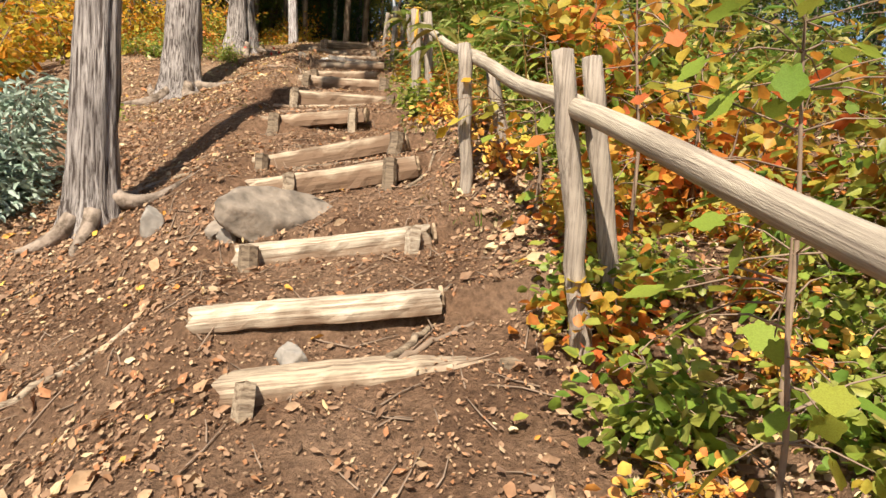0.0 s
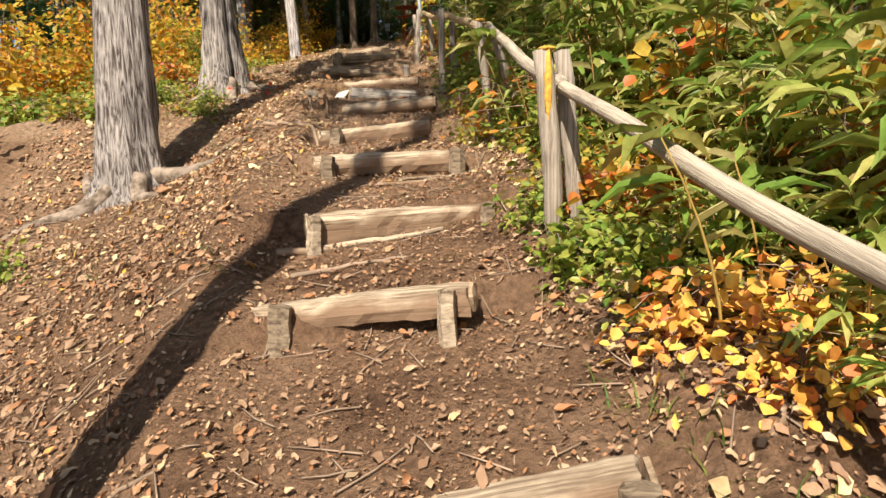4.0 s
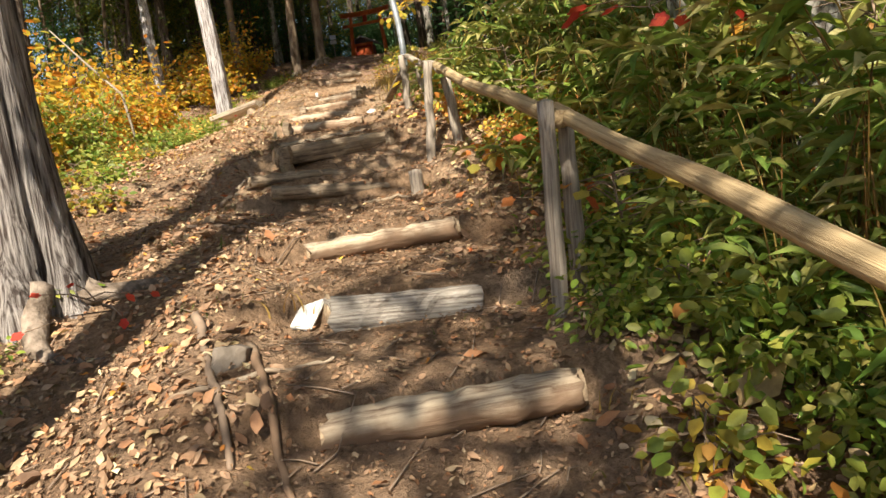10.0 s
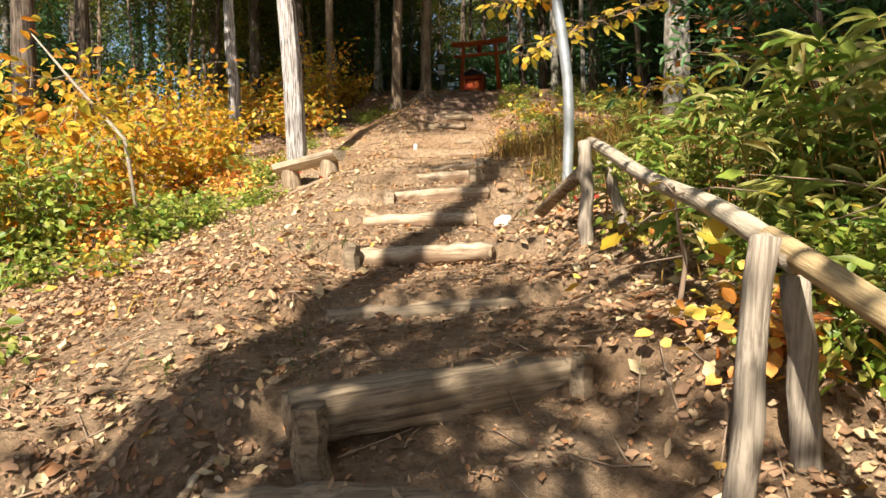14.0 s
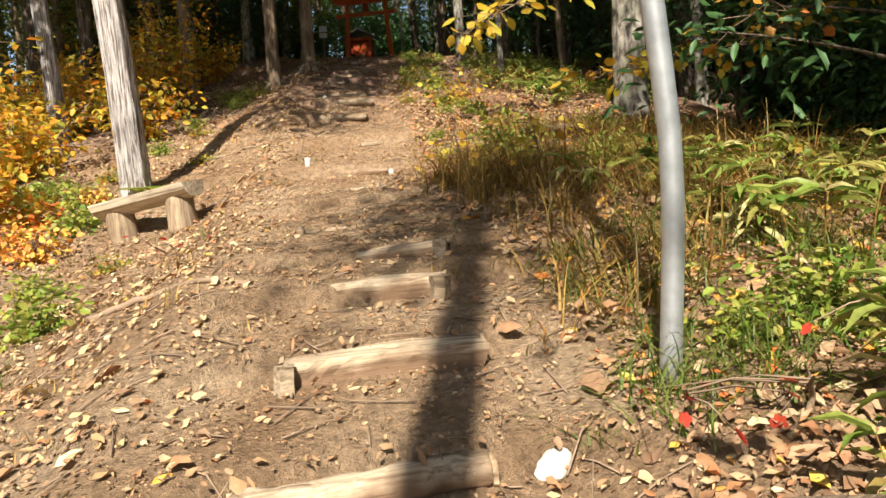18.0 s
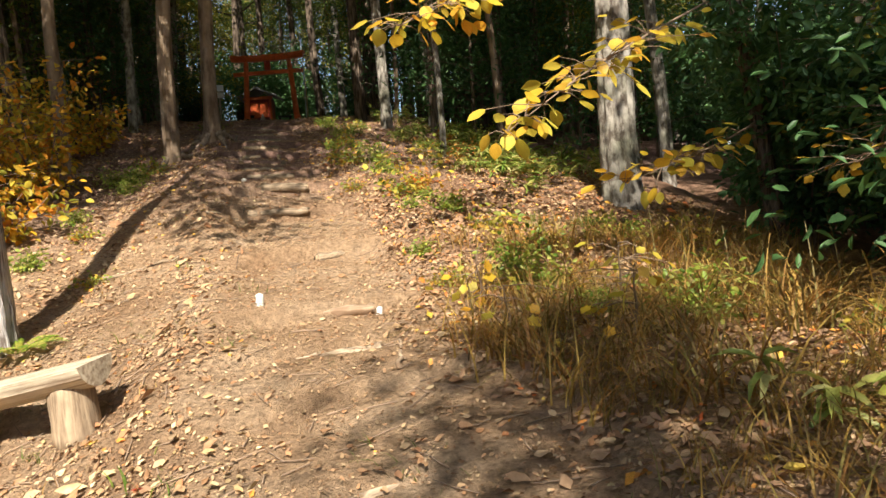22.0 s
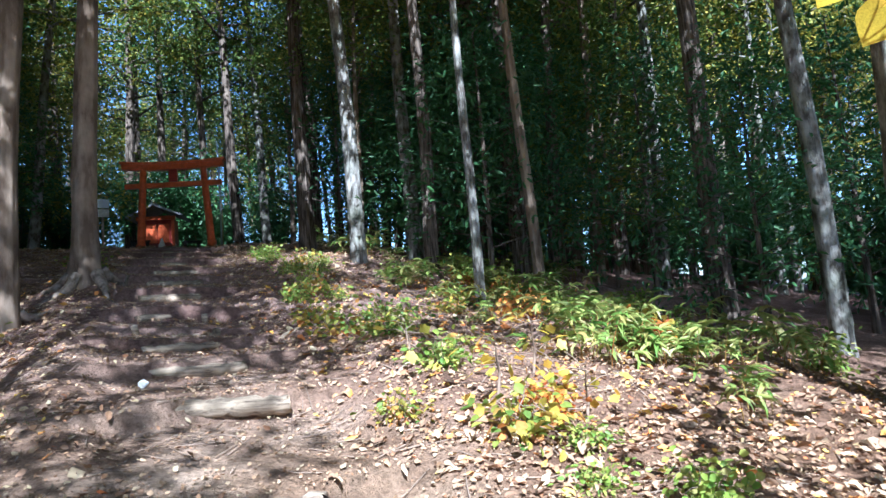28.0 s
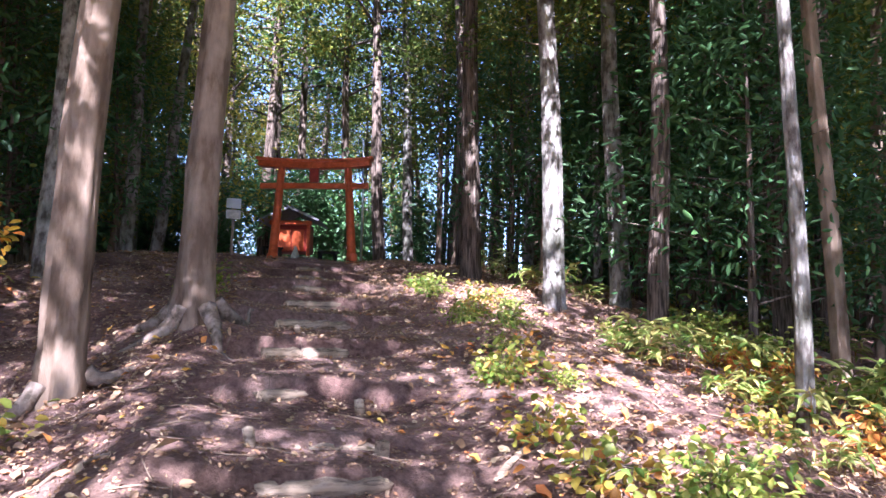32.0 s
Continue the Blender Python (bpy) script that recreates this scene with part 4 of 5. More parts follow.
# the shaggy-barked trees that stand along the path
# crowns mostly out of view: height, reach and leaf count set for the shade wanted
place_tree(tree("cypress_tree", 11.8, 0.135, 11, BARK, CONIFER, "straight tree with shaggy grey peeling bark beside the steps", (0.28, 1.35, 5), 0.64, 20, 1.2, 20, 0.15, (0.03, 0)), -1.68, 8.42, 20)
place_tree(tree("cypress_tree", 7.9, 0.20, 12, BARK, CONIFER, "thick tree with dark furrowed bark and spreading roots", (0.30, 1.5, 6), 0.66, 13, 0.75, 20, 0.14, (0.06, 0)), -2.3, 12.68, 60)
place_tree(tree("cypress_tree", 12.5, 0.17, 13, BARK, CONIFER, "thick tree with stringy pale bark and flared root foot", (0.42, 1.5, 6), 0.74, 16, 0.95, 24, 0.14, (0.0, 0)), -2.05, 15.1, 140)
place_tree(tree("slender_tree", 15, 0.135, 14, BARK_WHITE, CANOPY_SUN, "slender tree with sunlit pale peeling bark behind the bench", (0.2, 0.7, 5), 0.36, 42, 3.4, 40, 0.17, (-0.035, 0)), -2.48, 25.8, 0)
place_tree(tree("slender_tree", 12, 0.12, 15, BARK_WHITE, CANOPY_SUN, "slender pale tree among yellow shrubs", (0.2, 0.5, 5), 0.46, 34, 4.2, 56, 0.19, (-0.01, 0)), -4.6, 30.4, 0)
place_tree(tree("slender_tree", 13, 0.10, 16, BARK_SMOOTH, CANOPY, "slender brown tree at the edge of the wood", (0.2, 0.6, 5), 0.45, 28, 3.6, 50, 0.19, (0.01, 0)), -2.9, 33.2, 0)
place_tree(tree("leaning_tree", 13, 0.115, 17, BARK_SMOOTH, CANOPY, "smooth brown trunk leaning over the path", (0.2, 0.6, 4), 0.45, 30, 3.8, 50, 0.19, (0.03, 0)), -1.22, 32.6, 0)
place_tree(tree("leaning_tree", 13, 0.12, 18, BARK_SMOOTH, CANOPY, "brown trunk with spreading roots beside the steps", (0.3, 1.6, 5), 0.45, 30, 3.8, 50, 0.19, (0.03, 0)), -.50, 33.6, 30)
place_tree(tree("broad_tree", 12, 0.21, 19, BARK_PALE, CANOPY_SUN, "thick old tree with pale flaking bark", (0.25, 0.6, 5), 0.42, 30, 3.6, 44, 0.18, (-0.03, 0.0)), 3.9, 27.2, 0)
place_tree(tree("slender_tree", 12, 0.105, 20, BARK_PALE, CANOPY, "sunlit slender trunk with blotched bark", (0.2, 0.4, 4), 0.40, 24, 3.0, 20, 0.14, (-0.03, 0)), 3.08, 34.4, 0)
place_tree(tree("slender_tree", 12, 0.095, 21, BARK_PALE, CANOPY, "slender blotched trunk in the undergrowth", (0.2, 0.4, 4), 0.40, 24, 3.0, 20, 0.14, (-0.05, 0)), 8.0, 33.2, 70)
place_tree(tree("slender_tree", 12, 0.07, 22, BARK_SMOOTH, CANOPY, "brown trunk rising from bamboo grass", (0.2, 0.4, 4), 0.40, 24, 3.0, 20, 0.14, (-0.05, 0)), 4.9, 32.5, 10)
place_tree(tree("slender_tree", 12, 0.11, 23, BARK_PALE, CANOPY, "lit trunk with pale bark beyond the bamboo grass", (0.2, 0.4, 4), 0.40, 24, 3.0, 20, 0.14, (-0.02, 0)), 8.1, 38.0, 10)
place_tree(tree("slender_tree", 12, 0.11, 24, BARK_PALE, CANOPY, "slim pale trunk among green sprays", (0.2, 0.4, 4), 0.40, 24, 3.0, 20, 0.14, (0.02, 0)), 4.45, 35.2, 100)
place_tree(tree("slender_tree", 12, 0.12, 29, BARK_DARK, CANOPY, "mossy dark trunk at the top of the rise", (0.2, 0.5, 4), 0.40, 30, 3.2, 40, 0.15, (0.01, 0)), 3.2, 37.1, 50)
place_tree(tree("shade_tree", 7, 0.14, 25, BARK_PALE, MIXED, "thick tree with scaly bark in the shrubs beside the rail", (0.25, 0.6, 5), 0.38, 30, 2.4, 44, 0.14, (0.0, 0)), 2.1, 14.9, 0)
# the next three are added: unseen crowns that shade the ground right of the rail
place_tree(tree("shade_tree", 8, 0.09, 65, BARK_PALE, MIXED, "added slender tree, crown out of view, shading the bamboo grass", (0.2, 0.4, 5), 0.45, 26, 2.2, 44, 0.13, (0.0, 0)), 2.5, 10.4, 0)
place_tree(tree("shade_tree", 10.5, 0.06, 67, BARK_PALE, MIXED, "added slender tree, crown out of view, shading the grassy bank", (0.2, 0.4, 5), 0.72, 26, 2.6, 44, 0.13, (-0.06, 0)), 2.9, 18.8, 0)
place_tree(tree("shade_tree", 11, 0.07, 68, BARK_PALE, MIXED, "added slender tree, crown out of view, shading beside the rail", (0.2, 0.4, 5), 0.66, 20, 1.5, 36, 0.13, (-0.06, 0)), 2.5, 17.0, 0)
# crown lifted out of view and leaned over to shade the upper bank
place_tree(tree("maple_tree", 11, 0.08, 66, BARK_DARK, CANOPY_SUN, "leaning maple with yellow and orange leaves, crown raised for shade", (0.2, 0.4, 5), 0.50, 30, 3.2, 48, 0.12, (-0.16, 0)), 4.6, 25.5, 0)
place_tree(tree("shade_tree", 11, 0.17, 26, BARK_PALE, MIXED, "pale trunk half hidden by autumn shrubs", (0.25, 0.6, 5), 0.4, 18, 2.2, 26, 0.12, (-0.02, 0)), 4.3, 13.4, 0)
place_tree(tree("slender_tree", 12, 0.10, 27, BARK_PALE, CANOPY, "dark leaning trunk in shade", (0.2, 0.3, 4), 0.45, 16, 2.0, 24, 0.11, (-0.08, 0)), 6.3, 29.3, 0)
place_tree(tree("slender_tree", 9, 0.05, 28, BARK_PALE, CANOPY, "thin sapling stem in the bamboo grass", (0.1, 0.2, 4), 0.5, 12, 1.2, 20, 0.10, (0.0, 0)), 3.15, 31.3, 0)

def roots(x, y, radius, count, seed, reach=0.9):
    """Roots that run out over the soil from the foot of a tree."""
    r_ = np.random.default_rng(seed)
    for k in range(count):
        a = k * 2 * PI / count + r_.uniform(-0.4, 0.4)
        s = np.linspace(0.0, 1, 10)
        a = a + 0.5 * np.sin(s * 2 + k) * s
        d = radius * 0.9 + reach * r_.uniform(0.6, 1.2) * s
        px, py = x + np.cos(a) * d, y + np.sin(a) * d
        pz = land(px, py) + 0.03 * (1 - s) + 0.10 * np.exp(-s * 6) - 0.02 * s
        c = np.array([px[0], py[0], pz[0]])
        ob = put("tree_root", mesh_of("tree_root", *tube(np.stack([px, py, pz], -1) - c, np.linspace(radius * 0.42, 0.012, 10), 8, 0.08, seed + k), BARK_ROOT), None, pose(*c))
        tagged(ob, "gnarled root running over the soil from a trunk", "root", "surface roots")


roots(-1.68, 8.42, 0.15, 5, 1, 0.5)
roots(-2.3, 12.68, 0.22, 6, 2, 0.8)
roots(-2.05, 15.1, 0.20, 6, 3, 0.7)
roots(-.50, 33.6, 0.17, 5, 4, 0.6)
roots(-1.22, 32.6, 0.14, 3, 5, 0.4)

# the wood beyond: a few kinds of tree, each set out many times
KINDS = [tree("forest_tree", 12, 0.13, 31, BARK_DARK, CANOPY, "dark slim forest trunk under a green canopy", (0.2, 0.4, 5), 0.42, 20, 2.5, 56, 0.115, (0.01, 0), 12),
         tree("forest_tree", 13, 0.16, 32, BARK_DARK, CANOPY, "dark forest trunk with branches from half height", (0.2, 0.5, 5), 0.48, 22, 2.7, 54, 0.115, (-0.015, 0.01), 12),
         tree("forest_tree", 11, 0.10, 33, BARK_PALE, CANOPY_SUN, "slim pale forest trunk with turning leaves", (0.2, 0.3, 5), 0.42, 20, 2.3, 40, 0.105, (0.02, 0.01), 12),
         tree("conifer_tree", 13, 0.15, 34, BARK_DARK, CONIFER, "dark conifer with level feathery sprays", (0.2, 0.5, 5), 0.45, 28, 2.0, 18, 0.13, (0.0, 0.0), 12, 0.30, 0.02, 0.35),
         tree("forest_tree", 10, 0.08, 35, BARK_SMOOTH, CANOPY, "thin brown forest stem with light leaves", (0.2, 0.3, 5), 0.40, 18, 2.0, 40, 0.10, (-0.02, 0.0), 10)]
SPOTS = []
r_ = np.random.default_rng(21)


def free_spot(x, y, gap):
    return all((x - a) ** 2 + (y - b) ** 2 > gap * gap for a, b in SPOTS)


NEAR = ((-1.68, 8.42), (-2.3, 12.68), (-2.05, 15.1), (-2.55, 25.8), (-2.9, 33.2), (-1.22, 32.6), (-.5, 33.6), (3.9, 27.2), (3.08, 34.4), (8, 33.2), (4.9, 32.5), (8.1, 38), (4.45, 35.2), (3.2, 37.1))
SPOTS += NEAR
for k, (x, y) in enumerate(((-3.4, 46.6), (-1.9, 47.8), (-0.6, 46.4), (0.4, 48.6), (1.3, 47.2), (2.4, 48.2), (3.3, 46.5), (-2.6, 50.0), (2.0, 50.6), (-0.4, 51.4))):
    SPOTS.append((x, y))
    another(KINDS[(0, 1, 3)[k % 3]], x, y, 50 * k, 0.95 + 0.03 * (k % 4))
made = 0
for _ in range(4000):
    zone = r_.random()
    if zone < 0.68:
        x, y = r_.uniform(-20, 24), 35 + 31 * r_.random() ** 1.7
        if abs(x - 1.4) < 2.0 and y < 46:
            continue
    elif zone < 0.80:
        x, y = r_.uniform(-24, -9.5), r_.uniform(6, 36)
    elif zone < 0.90:
        x, y = r_.uniform(-11, -4.5), r_.uniform(33, 42)
    else:
        x, y = r_.uniform(6.8, 22), r_.uniform(20, 36)
    if not free_spot(x, y, 1.35 if y > 34 else 2.0):
        continue
    SPOTS.append((x, y))
    k = int(r_.choice(5, p=(0.24, 0.18, 0.30, 0.10, 0.18)))
    if x < -5 and y < 33:
        k = 3
    another(KINDS[k], x, y, r_.uniform(0, 360), r_.uniform(0.85, 1.25), r_.uniform(-3, 3), r_.uniform(-3, 3))
    made += 1
    if made >= 205:
        break
for _ in range(900):
    x, y = r_.uniform(-9, 17), r_.uniform(33.5, 47)
    if abs(x - np.interp(y, LINE_Y, LINE_X)) < 2.6 or not free_spot(x, y, 0.95):
        continue
    SPOTS.append((x, y))
    another(KINDS[int(r_.choice((2, 4, 4, 0)))], x, y, r_.uniform(0, 360), r_.uniform(0.6, 1.0), r_.uniform(-5, 5), r_.uniform(-5, 5))
    made += 1
    if made >= 300:
        break
for i, ob in enumerate(KINDS):
    place_tree(ob, (-8 + 4.1 * i), 52 + 1.7 * i, 40 * i)
# the first two are added down the slope to shade the upper path
for k, x, y in ((1, -6.3, 25.5), (0, -6.8, 28.5), (1, -9.6, 17.0), (3, -9.8, 22.5), (3, -10.0, 12.5), (1, -4.6, 37.5), (1, -6.4, 35.2), (1, -4, -13), (3, 2, -12), (0, 7, -11), (1, -9, -12), (3, 10, -6), (1, -12, -4), (2, -11, 4)):
    another(KINDS[k], x, y, 50 * k + x * 30, 1.05)
for k, x, y in ((1, 7.0, 17), (0, 8.2, 10.5), (3, 9.5, 14), (2, 6.5, 21.5), (1, 8.0, 24), (0, 6.0, 6.0), (3, 9.0, 3.0), (1, 7.2, 26.5), (3, 5.8, 23.8)):
    another(KINDS[k], x, y, 60 * k + x * 20, 1.0)


# ---- shrubs, bamboo grass, grass ----
def shrub(name, height, wide, stems, seed, foliage, label, leaf=0.09, per=10, narrow=0.6, bare=0.25, mat=TWIGS):
    ob = thing(name, (0, 0, 0), label, "shrub")
    r_ = np.random.default_rng(seed)
    bits, tips = [], []
    for k in range(stems):
        a, s = r_.uniform(0, 2 * PI), np.linspace(0, 1, 7)
        out, h = wide * r_.uniform(0.3, 1.0), height * r_.uniform(0.55, 1.0)
        p = np.stack([np.cos(a) * out * s ** 1.3 + r_.normal(0, 0.015, 7), np.sin(a) * out * s ** 1.3 + r_.normal(0, 0.015, 7), h * s - 0.06], -1)
        bits.append(tube(p, np.linspace(0.010, 0.003, 7), 4, 0.0, seed + k))
        for f in np.linspace(bare, 1, 7):
            c = np.array([np.interp(f, s, p[:, d]) for d in range(3)])
            b = c + r_.normal(0, 1, 3) * (0.16, 0.16, 0.06) * (0.6 + height * 0.4)
            bits.append(tube(np.array([c, (c + b) / 2 + (0, 0, 0.02), b]), (0.004, 0.003, 0.002), 4))
            tips += [b, (b + c) / 2, c]
    tagged(put("stem", mesh_of("stem", *joined(bits), mat), ob), kind="stuff")
    tagged(put("foliage", mesh_of("foliage", *crown_leaves(np.array(tips), per, 0.10, leaf, narrow, seed + 3, 0.5), foliage), ob), kind="stuff")
    return ob


def sasa(seed, height, stems, label):
    """A clump of bamboo grass: thin canes, each with a fan of long pointed leaves at its head."""
    ob = thing("bamboo_grass", (0, 0, 0), label, "bamboo grass", "bamboo grass beside the trail")
    r_ = np.random.default_rng(seed)
    bits, at, way = [], [], []
    for k in range(stems):
        a, h = r_.uniform(0, 2 * PI), height * r_.uniform(0.5, 1.0)
        foot = r_.normal(0, 0.22, 2)
        s = np.linspace(0, 1, 6)
        p = np.stack([foot[0] + 0.25 * h * np.cos(a) * s ** 2, foot[1] + 0.25 * h * np.sin(a) * s ** 2, h * s - 0.05], -1)
        bits.append(tube(p, np.linspace(0.006, 0.003, 6), 4))
        for j in range(9):
            f = 1.0 if j < 6 else r_.uniform(0.45, 0.9)
            at.append([np.interp(f, s, p[:, d]) for d in range(3)])
            b = a + r_.uniform(-2.2, 2.2)
            way.append((math.cos(b), math.sin(b), r_.uniform(-0.55, 0.45)))
    tagged(put("cane", mesh_of("cane", *joined(bits), STRAW), ob), kind="stuff")
    n = len(at)
    flip = np.array([(0, 0, 1.0)] * n) + r_.normal(0, 0.25, (n, 3))
    tagged(put("foliage", mesh_of("foliage", *leaves(at, way, r_.uniform(0.14, 0.27, n), 0.21, flip, LONG, LONG_Q), SASA), ob), kind="stuff")
    return ob


def tuft(seed, mat, height, count, label, wide=0.10, name="grass_tuft"):
    ob = thing(name, (0, 0, 0), label, "grass", "grass tufts of the bank")
    r_ = np.random.default_rng(seed)
    a = r_.uniform(0, 2 * PI, count)
    foot = np.stack([r_.normal(0, wide, count), r_.normal(0, wide, count), np.full(count, -0.03)], -1)
    bits = []
    h, out = height * r_.uniform(0.35, 1.0, count), height * r_.uniform(0.2, 1.3, count)
    s = np.linspace(0, 1, 6)
    for k in range(count):
        side = np.array([-math.sin(a[k]), math.cos(a[k]), 0]) * (0.0035 + 0.005 * height)
        x = out[k] * s ** 1.8
        p = foot[k] + np.stack([np.cos(a[k]) * x, np.sin(a[k]) * x, h[k] * (s - 0.55 * (out[k] / height) * s ** 3)], -1)
        wd = (1 - 0.85 * s)[:, None]
        v = np.stack([p - side * wd, p + side * wd], 1).reshape(-1, 3)
        i = np.arange(5)[:, None] * 2
        bits.append((v, np.hstack([i, i + 1, i + 3, i + 2])))
    tagged(put("blade", mesh_of("blade", *joined(bits), mat), ob), kind="stuff")
    return ob


def scatter(kinds, spots, lo=0.8, hi=1.2, seed=3):
    """Sets the first of each kind at its first spot and copies at the rest."""
    r_ = np.random.default_rng(seed)
    used = set()
    for x, y in spots:
        k = int(r_.integers(len(kinds)))
        m = pose(x, y, float(land(x, y)) - 0.02, r_.uniform(-4, 4), r_.uniform(-4, 4), r_.uniform(0, 360)) @ Matrix.Scale(r_.uniform(lo, hi), 4)
        if k in used:
            copy_thing(kinds[k], m @ Matrix.Scale(1 / kinds[k].scale[0], 4))
        else:
            kinds[k].matrix_basis = m
            used.add(k)


def spots(n, y0, y1, u0, u1, seed, gap=0.0, keep=None):
    r_, out = np.random.default_rng(seed), []
    for _ in range(n * 12):
        y, u = r_.uniform(y0, y1), r_.uniform(u0, u1)
        x = u + float(np.interp(y, LINE_Y, LINE_X))
        if gap and any((x - a) ** 2 + (y - b) ** 2 < gap * gap for a, b in out):
            continue
        if keep and not keep(x, y):
            continue
        out.append((x, y))
        if len(out) == n:
            break
    return out


SASA_KINDS = [sasa(61 + k, (0.85, 1.1, 0.65, 1.0)[k], (16, 20, 12, 22)[k], "dense clump of broad-leaved bamboo grass with pale leaf edges") for k in range(4)]
scatter(SASA_KINDS, spots(52, 11.5, 19.5, 1.75, 3.4, 5, 0.28) + spots(40, 8, 20, 2.8, 6, 6, 0.5) + spots(10, 10, 16, 1.4, 1.9, 7, 0.4) + spots(26, 8.8, 13, 1.35, 2.6, 47, 0.3), 0.75, 1.25)
LOW_SASA = [sasa(71 + k, 0.42, 10, "low patch of bamboo grass in the shade of the wood") for k in range(2)]
UNDER = [tree("understory_tree", 4.6, 0.035, 36, BARK_SMOOTH, CANOPY, "young understory tree with light green leaves", (0.1, 0.2, 4), 0.2, 20, 1.3, 14, 0.10, (0.02, 0), 6, 0.28),
         tree("understory_tree", 3.6, 0.03, 37, BARK_SMOOTH, CANOPY_SUN, "young understory tree with yellow-green leaves", (0.1, 0.2, 4), 0.2, 18, 1.2, 14, 0.10, (0.0, 0.02), 6, 0.28),
         tree("conifer_sapling", 3.4, 0.04, 38, BARK_DARK, CONIFER, "young conifer with level feathery sprays", (0.1, 0.2, 4), 0.12, 24, 1.2, 18, 0.10, (0.0, 0.0), 6, 0.24, 0.02, 0.35)]
scatter(UNDER, spots(18, 36, 46, 3.6, 12, 41, 1.1) + spots(12, 37, 46, -9, -1.8, 46, 1.1) + spots(40, 48, 66, -22, 22, 42, 1.6) + spots(18, 26, 42, 8.5, 18, 43, 1.6) + spots(16, 34, 42, -11, -3.5, 44, 1.2) + spots(8, 33, 38, 4.6, 7, 45, 1.0) + spots(10, 14, 26, 5.5, 12, 46, 1.4), 0.8, 1.4)
SUN_SASA = [sasa(75 + k, 0.5, 12, "low leafy bamboo grass with pale edges at the foot of the rail") for k in range(2)]
scatter(SUN_SASA, spots(34, 8.6, 14, 1.15, 2.0, 62, 0.24) + spots(40, 11.5, 19.5, 1.15, 2.6, 63, 0.24) + spots(12, 28.5, 33, 2.6, 4.8, 64, 0.45), 0.45, 0.85)
scatter(LOW_SASA, spots(16, 14.8, 18.2, 1.3, 2.8, 78, 0.28) + spots(18, 28, 33.5, 2.4, 6.5, 8, 0.35) + spots(12, 19.6, 22, 1.7, 3.2, 9, 0.3) + spots(14, 33, 38, 2.2, 6, 10, 0.4), 0.55, 1.0)
AUTUMN = [shrub("autumn_shrub", 1.1, 0.55, 6, 81, ORANGE, "shrub with bright orange-red autumn leaves", 0.09, 3, 0.75), shrub("autumn_shrub", 1.0, 0.6, 6, 82, MIXED, "shrub with green and yellowing leaves", 0.09, 4, 0.7),
          shrub("autumn_shrub", 1.3, 0.7, 7, 83, MIXED, "tall shrub with yellow-green leaves and red tips", 0.09, 4, 0.65), shrub("autumn_shrub", 0.8, 0.5, 6, 84, HERB, "low shrub with fresh green leaves", 0.08, 4, 0.6)]
scatter(AUTUMN, spots(13, 4.0, 9.0, 1.7, 3.2, 11, 0.5) + spots(14, 3, 14, 2.8, 5.5, 12, 0.7), 0.8, 1.2)
RED = [shrub("maple_shrub", 1.1, 0.5, 5, 91, ORANGE, "maple sapling with orange-red leaves behind the rail", 0.10, 3, 0.95)]
scatter(RED, [(1.65, 9.0), (1.95, 9.9), (1.6, 8.2), (2.3, 15.2), (1.55, 10.6)], 0.75, 1.0)
GOLD = [shrub("yellow_shrub", 1.5, 0.9, 9, 101, YELLOW, "dense shrub with golden yellow autumn leaves", 0.10, 4, 0.6), shrub("yellow_shrub", 1.1, 0.8, 8, 102, YELLOW, "spreading shrub with yellow and orange leaves", 0.10, 4, 0.6),
        shrub("yellow_shrub", 1.9, 0.9, 9, 103, YELLOW, "tall shrub with golden leaves below the path", 0.10, 4, 0.6)]
scatter(GOLD, spots(34, 19, 36, -6.8, -3.0, 13, 0.75, lambda x, y: x < -3.6 or y > 28.5) + spots(30, 11, 22, -8.5, -4.2, 14, 0.8) + spots(16, 6, 14, -9, -5.0, 15, 0.9), 0.85, 1.3)
DARK_BUSH = [shrub("evergreen_bush", 2.2, 1.0, 9, 111, CONIFER, "dark evergreen bush filling gaps down the slope and in the wood", 0.075, 34, 0.5)]
# rows behind the torii and to the right are added to darken bright gaps
scatter(DARK_BUSH, spots(16, 8, 30, -13, -7.5, 16, 1.2) + spots(9, 21.5, 27, 5.2, 8.5, 53, 1.0) + spots(16, 45, 49.5, -10, 4, 55, 0.9) + spots(16, 50, 62, -16, 12, 49, 2.0) + spots(14, 40, 50, 9, 20, 71, 1.1) + spots(10, 30, 38, 11, 18, 72, 1.4) + spots(8, 2, 9, -9, -5.5, 18, 1.2), 1.0, 1.6)
silver = shrub("conifer_sapling", 1.15, 0.8, 14, 121, SILVER, "young conifer with silvery drooping sprays", 0.085, 16, 0.35)
silver.matrix_basis = pose(-2.55, 8.9, float(land(-2.55, 8.9)) - 0.1)
HERBS = [shrub("green_herb", 0.30, 0.18, 5, 131, HERB, "low green herb beside the path", 0.055, 3, 0.6, 0.2, GRASS), shrub("green_herb", 0.42, 0.22, 6, 132, HERB, "leafy green herb at the foot of the rail", 0.06, 4, 0.55, 0.2, GRASS),
         shrub("yellow_herb", 0.30, 0.18, 5, 133, MIXED, "low seedling with yellow and orange leaves", 0.07, 2, 0.7, 0.3)]
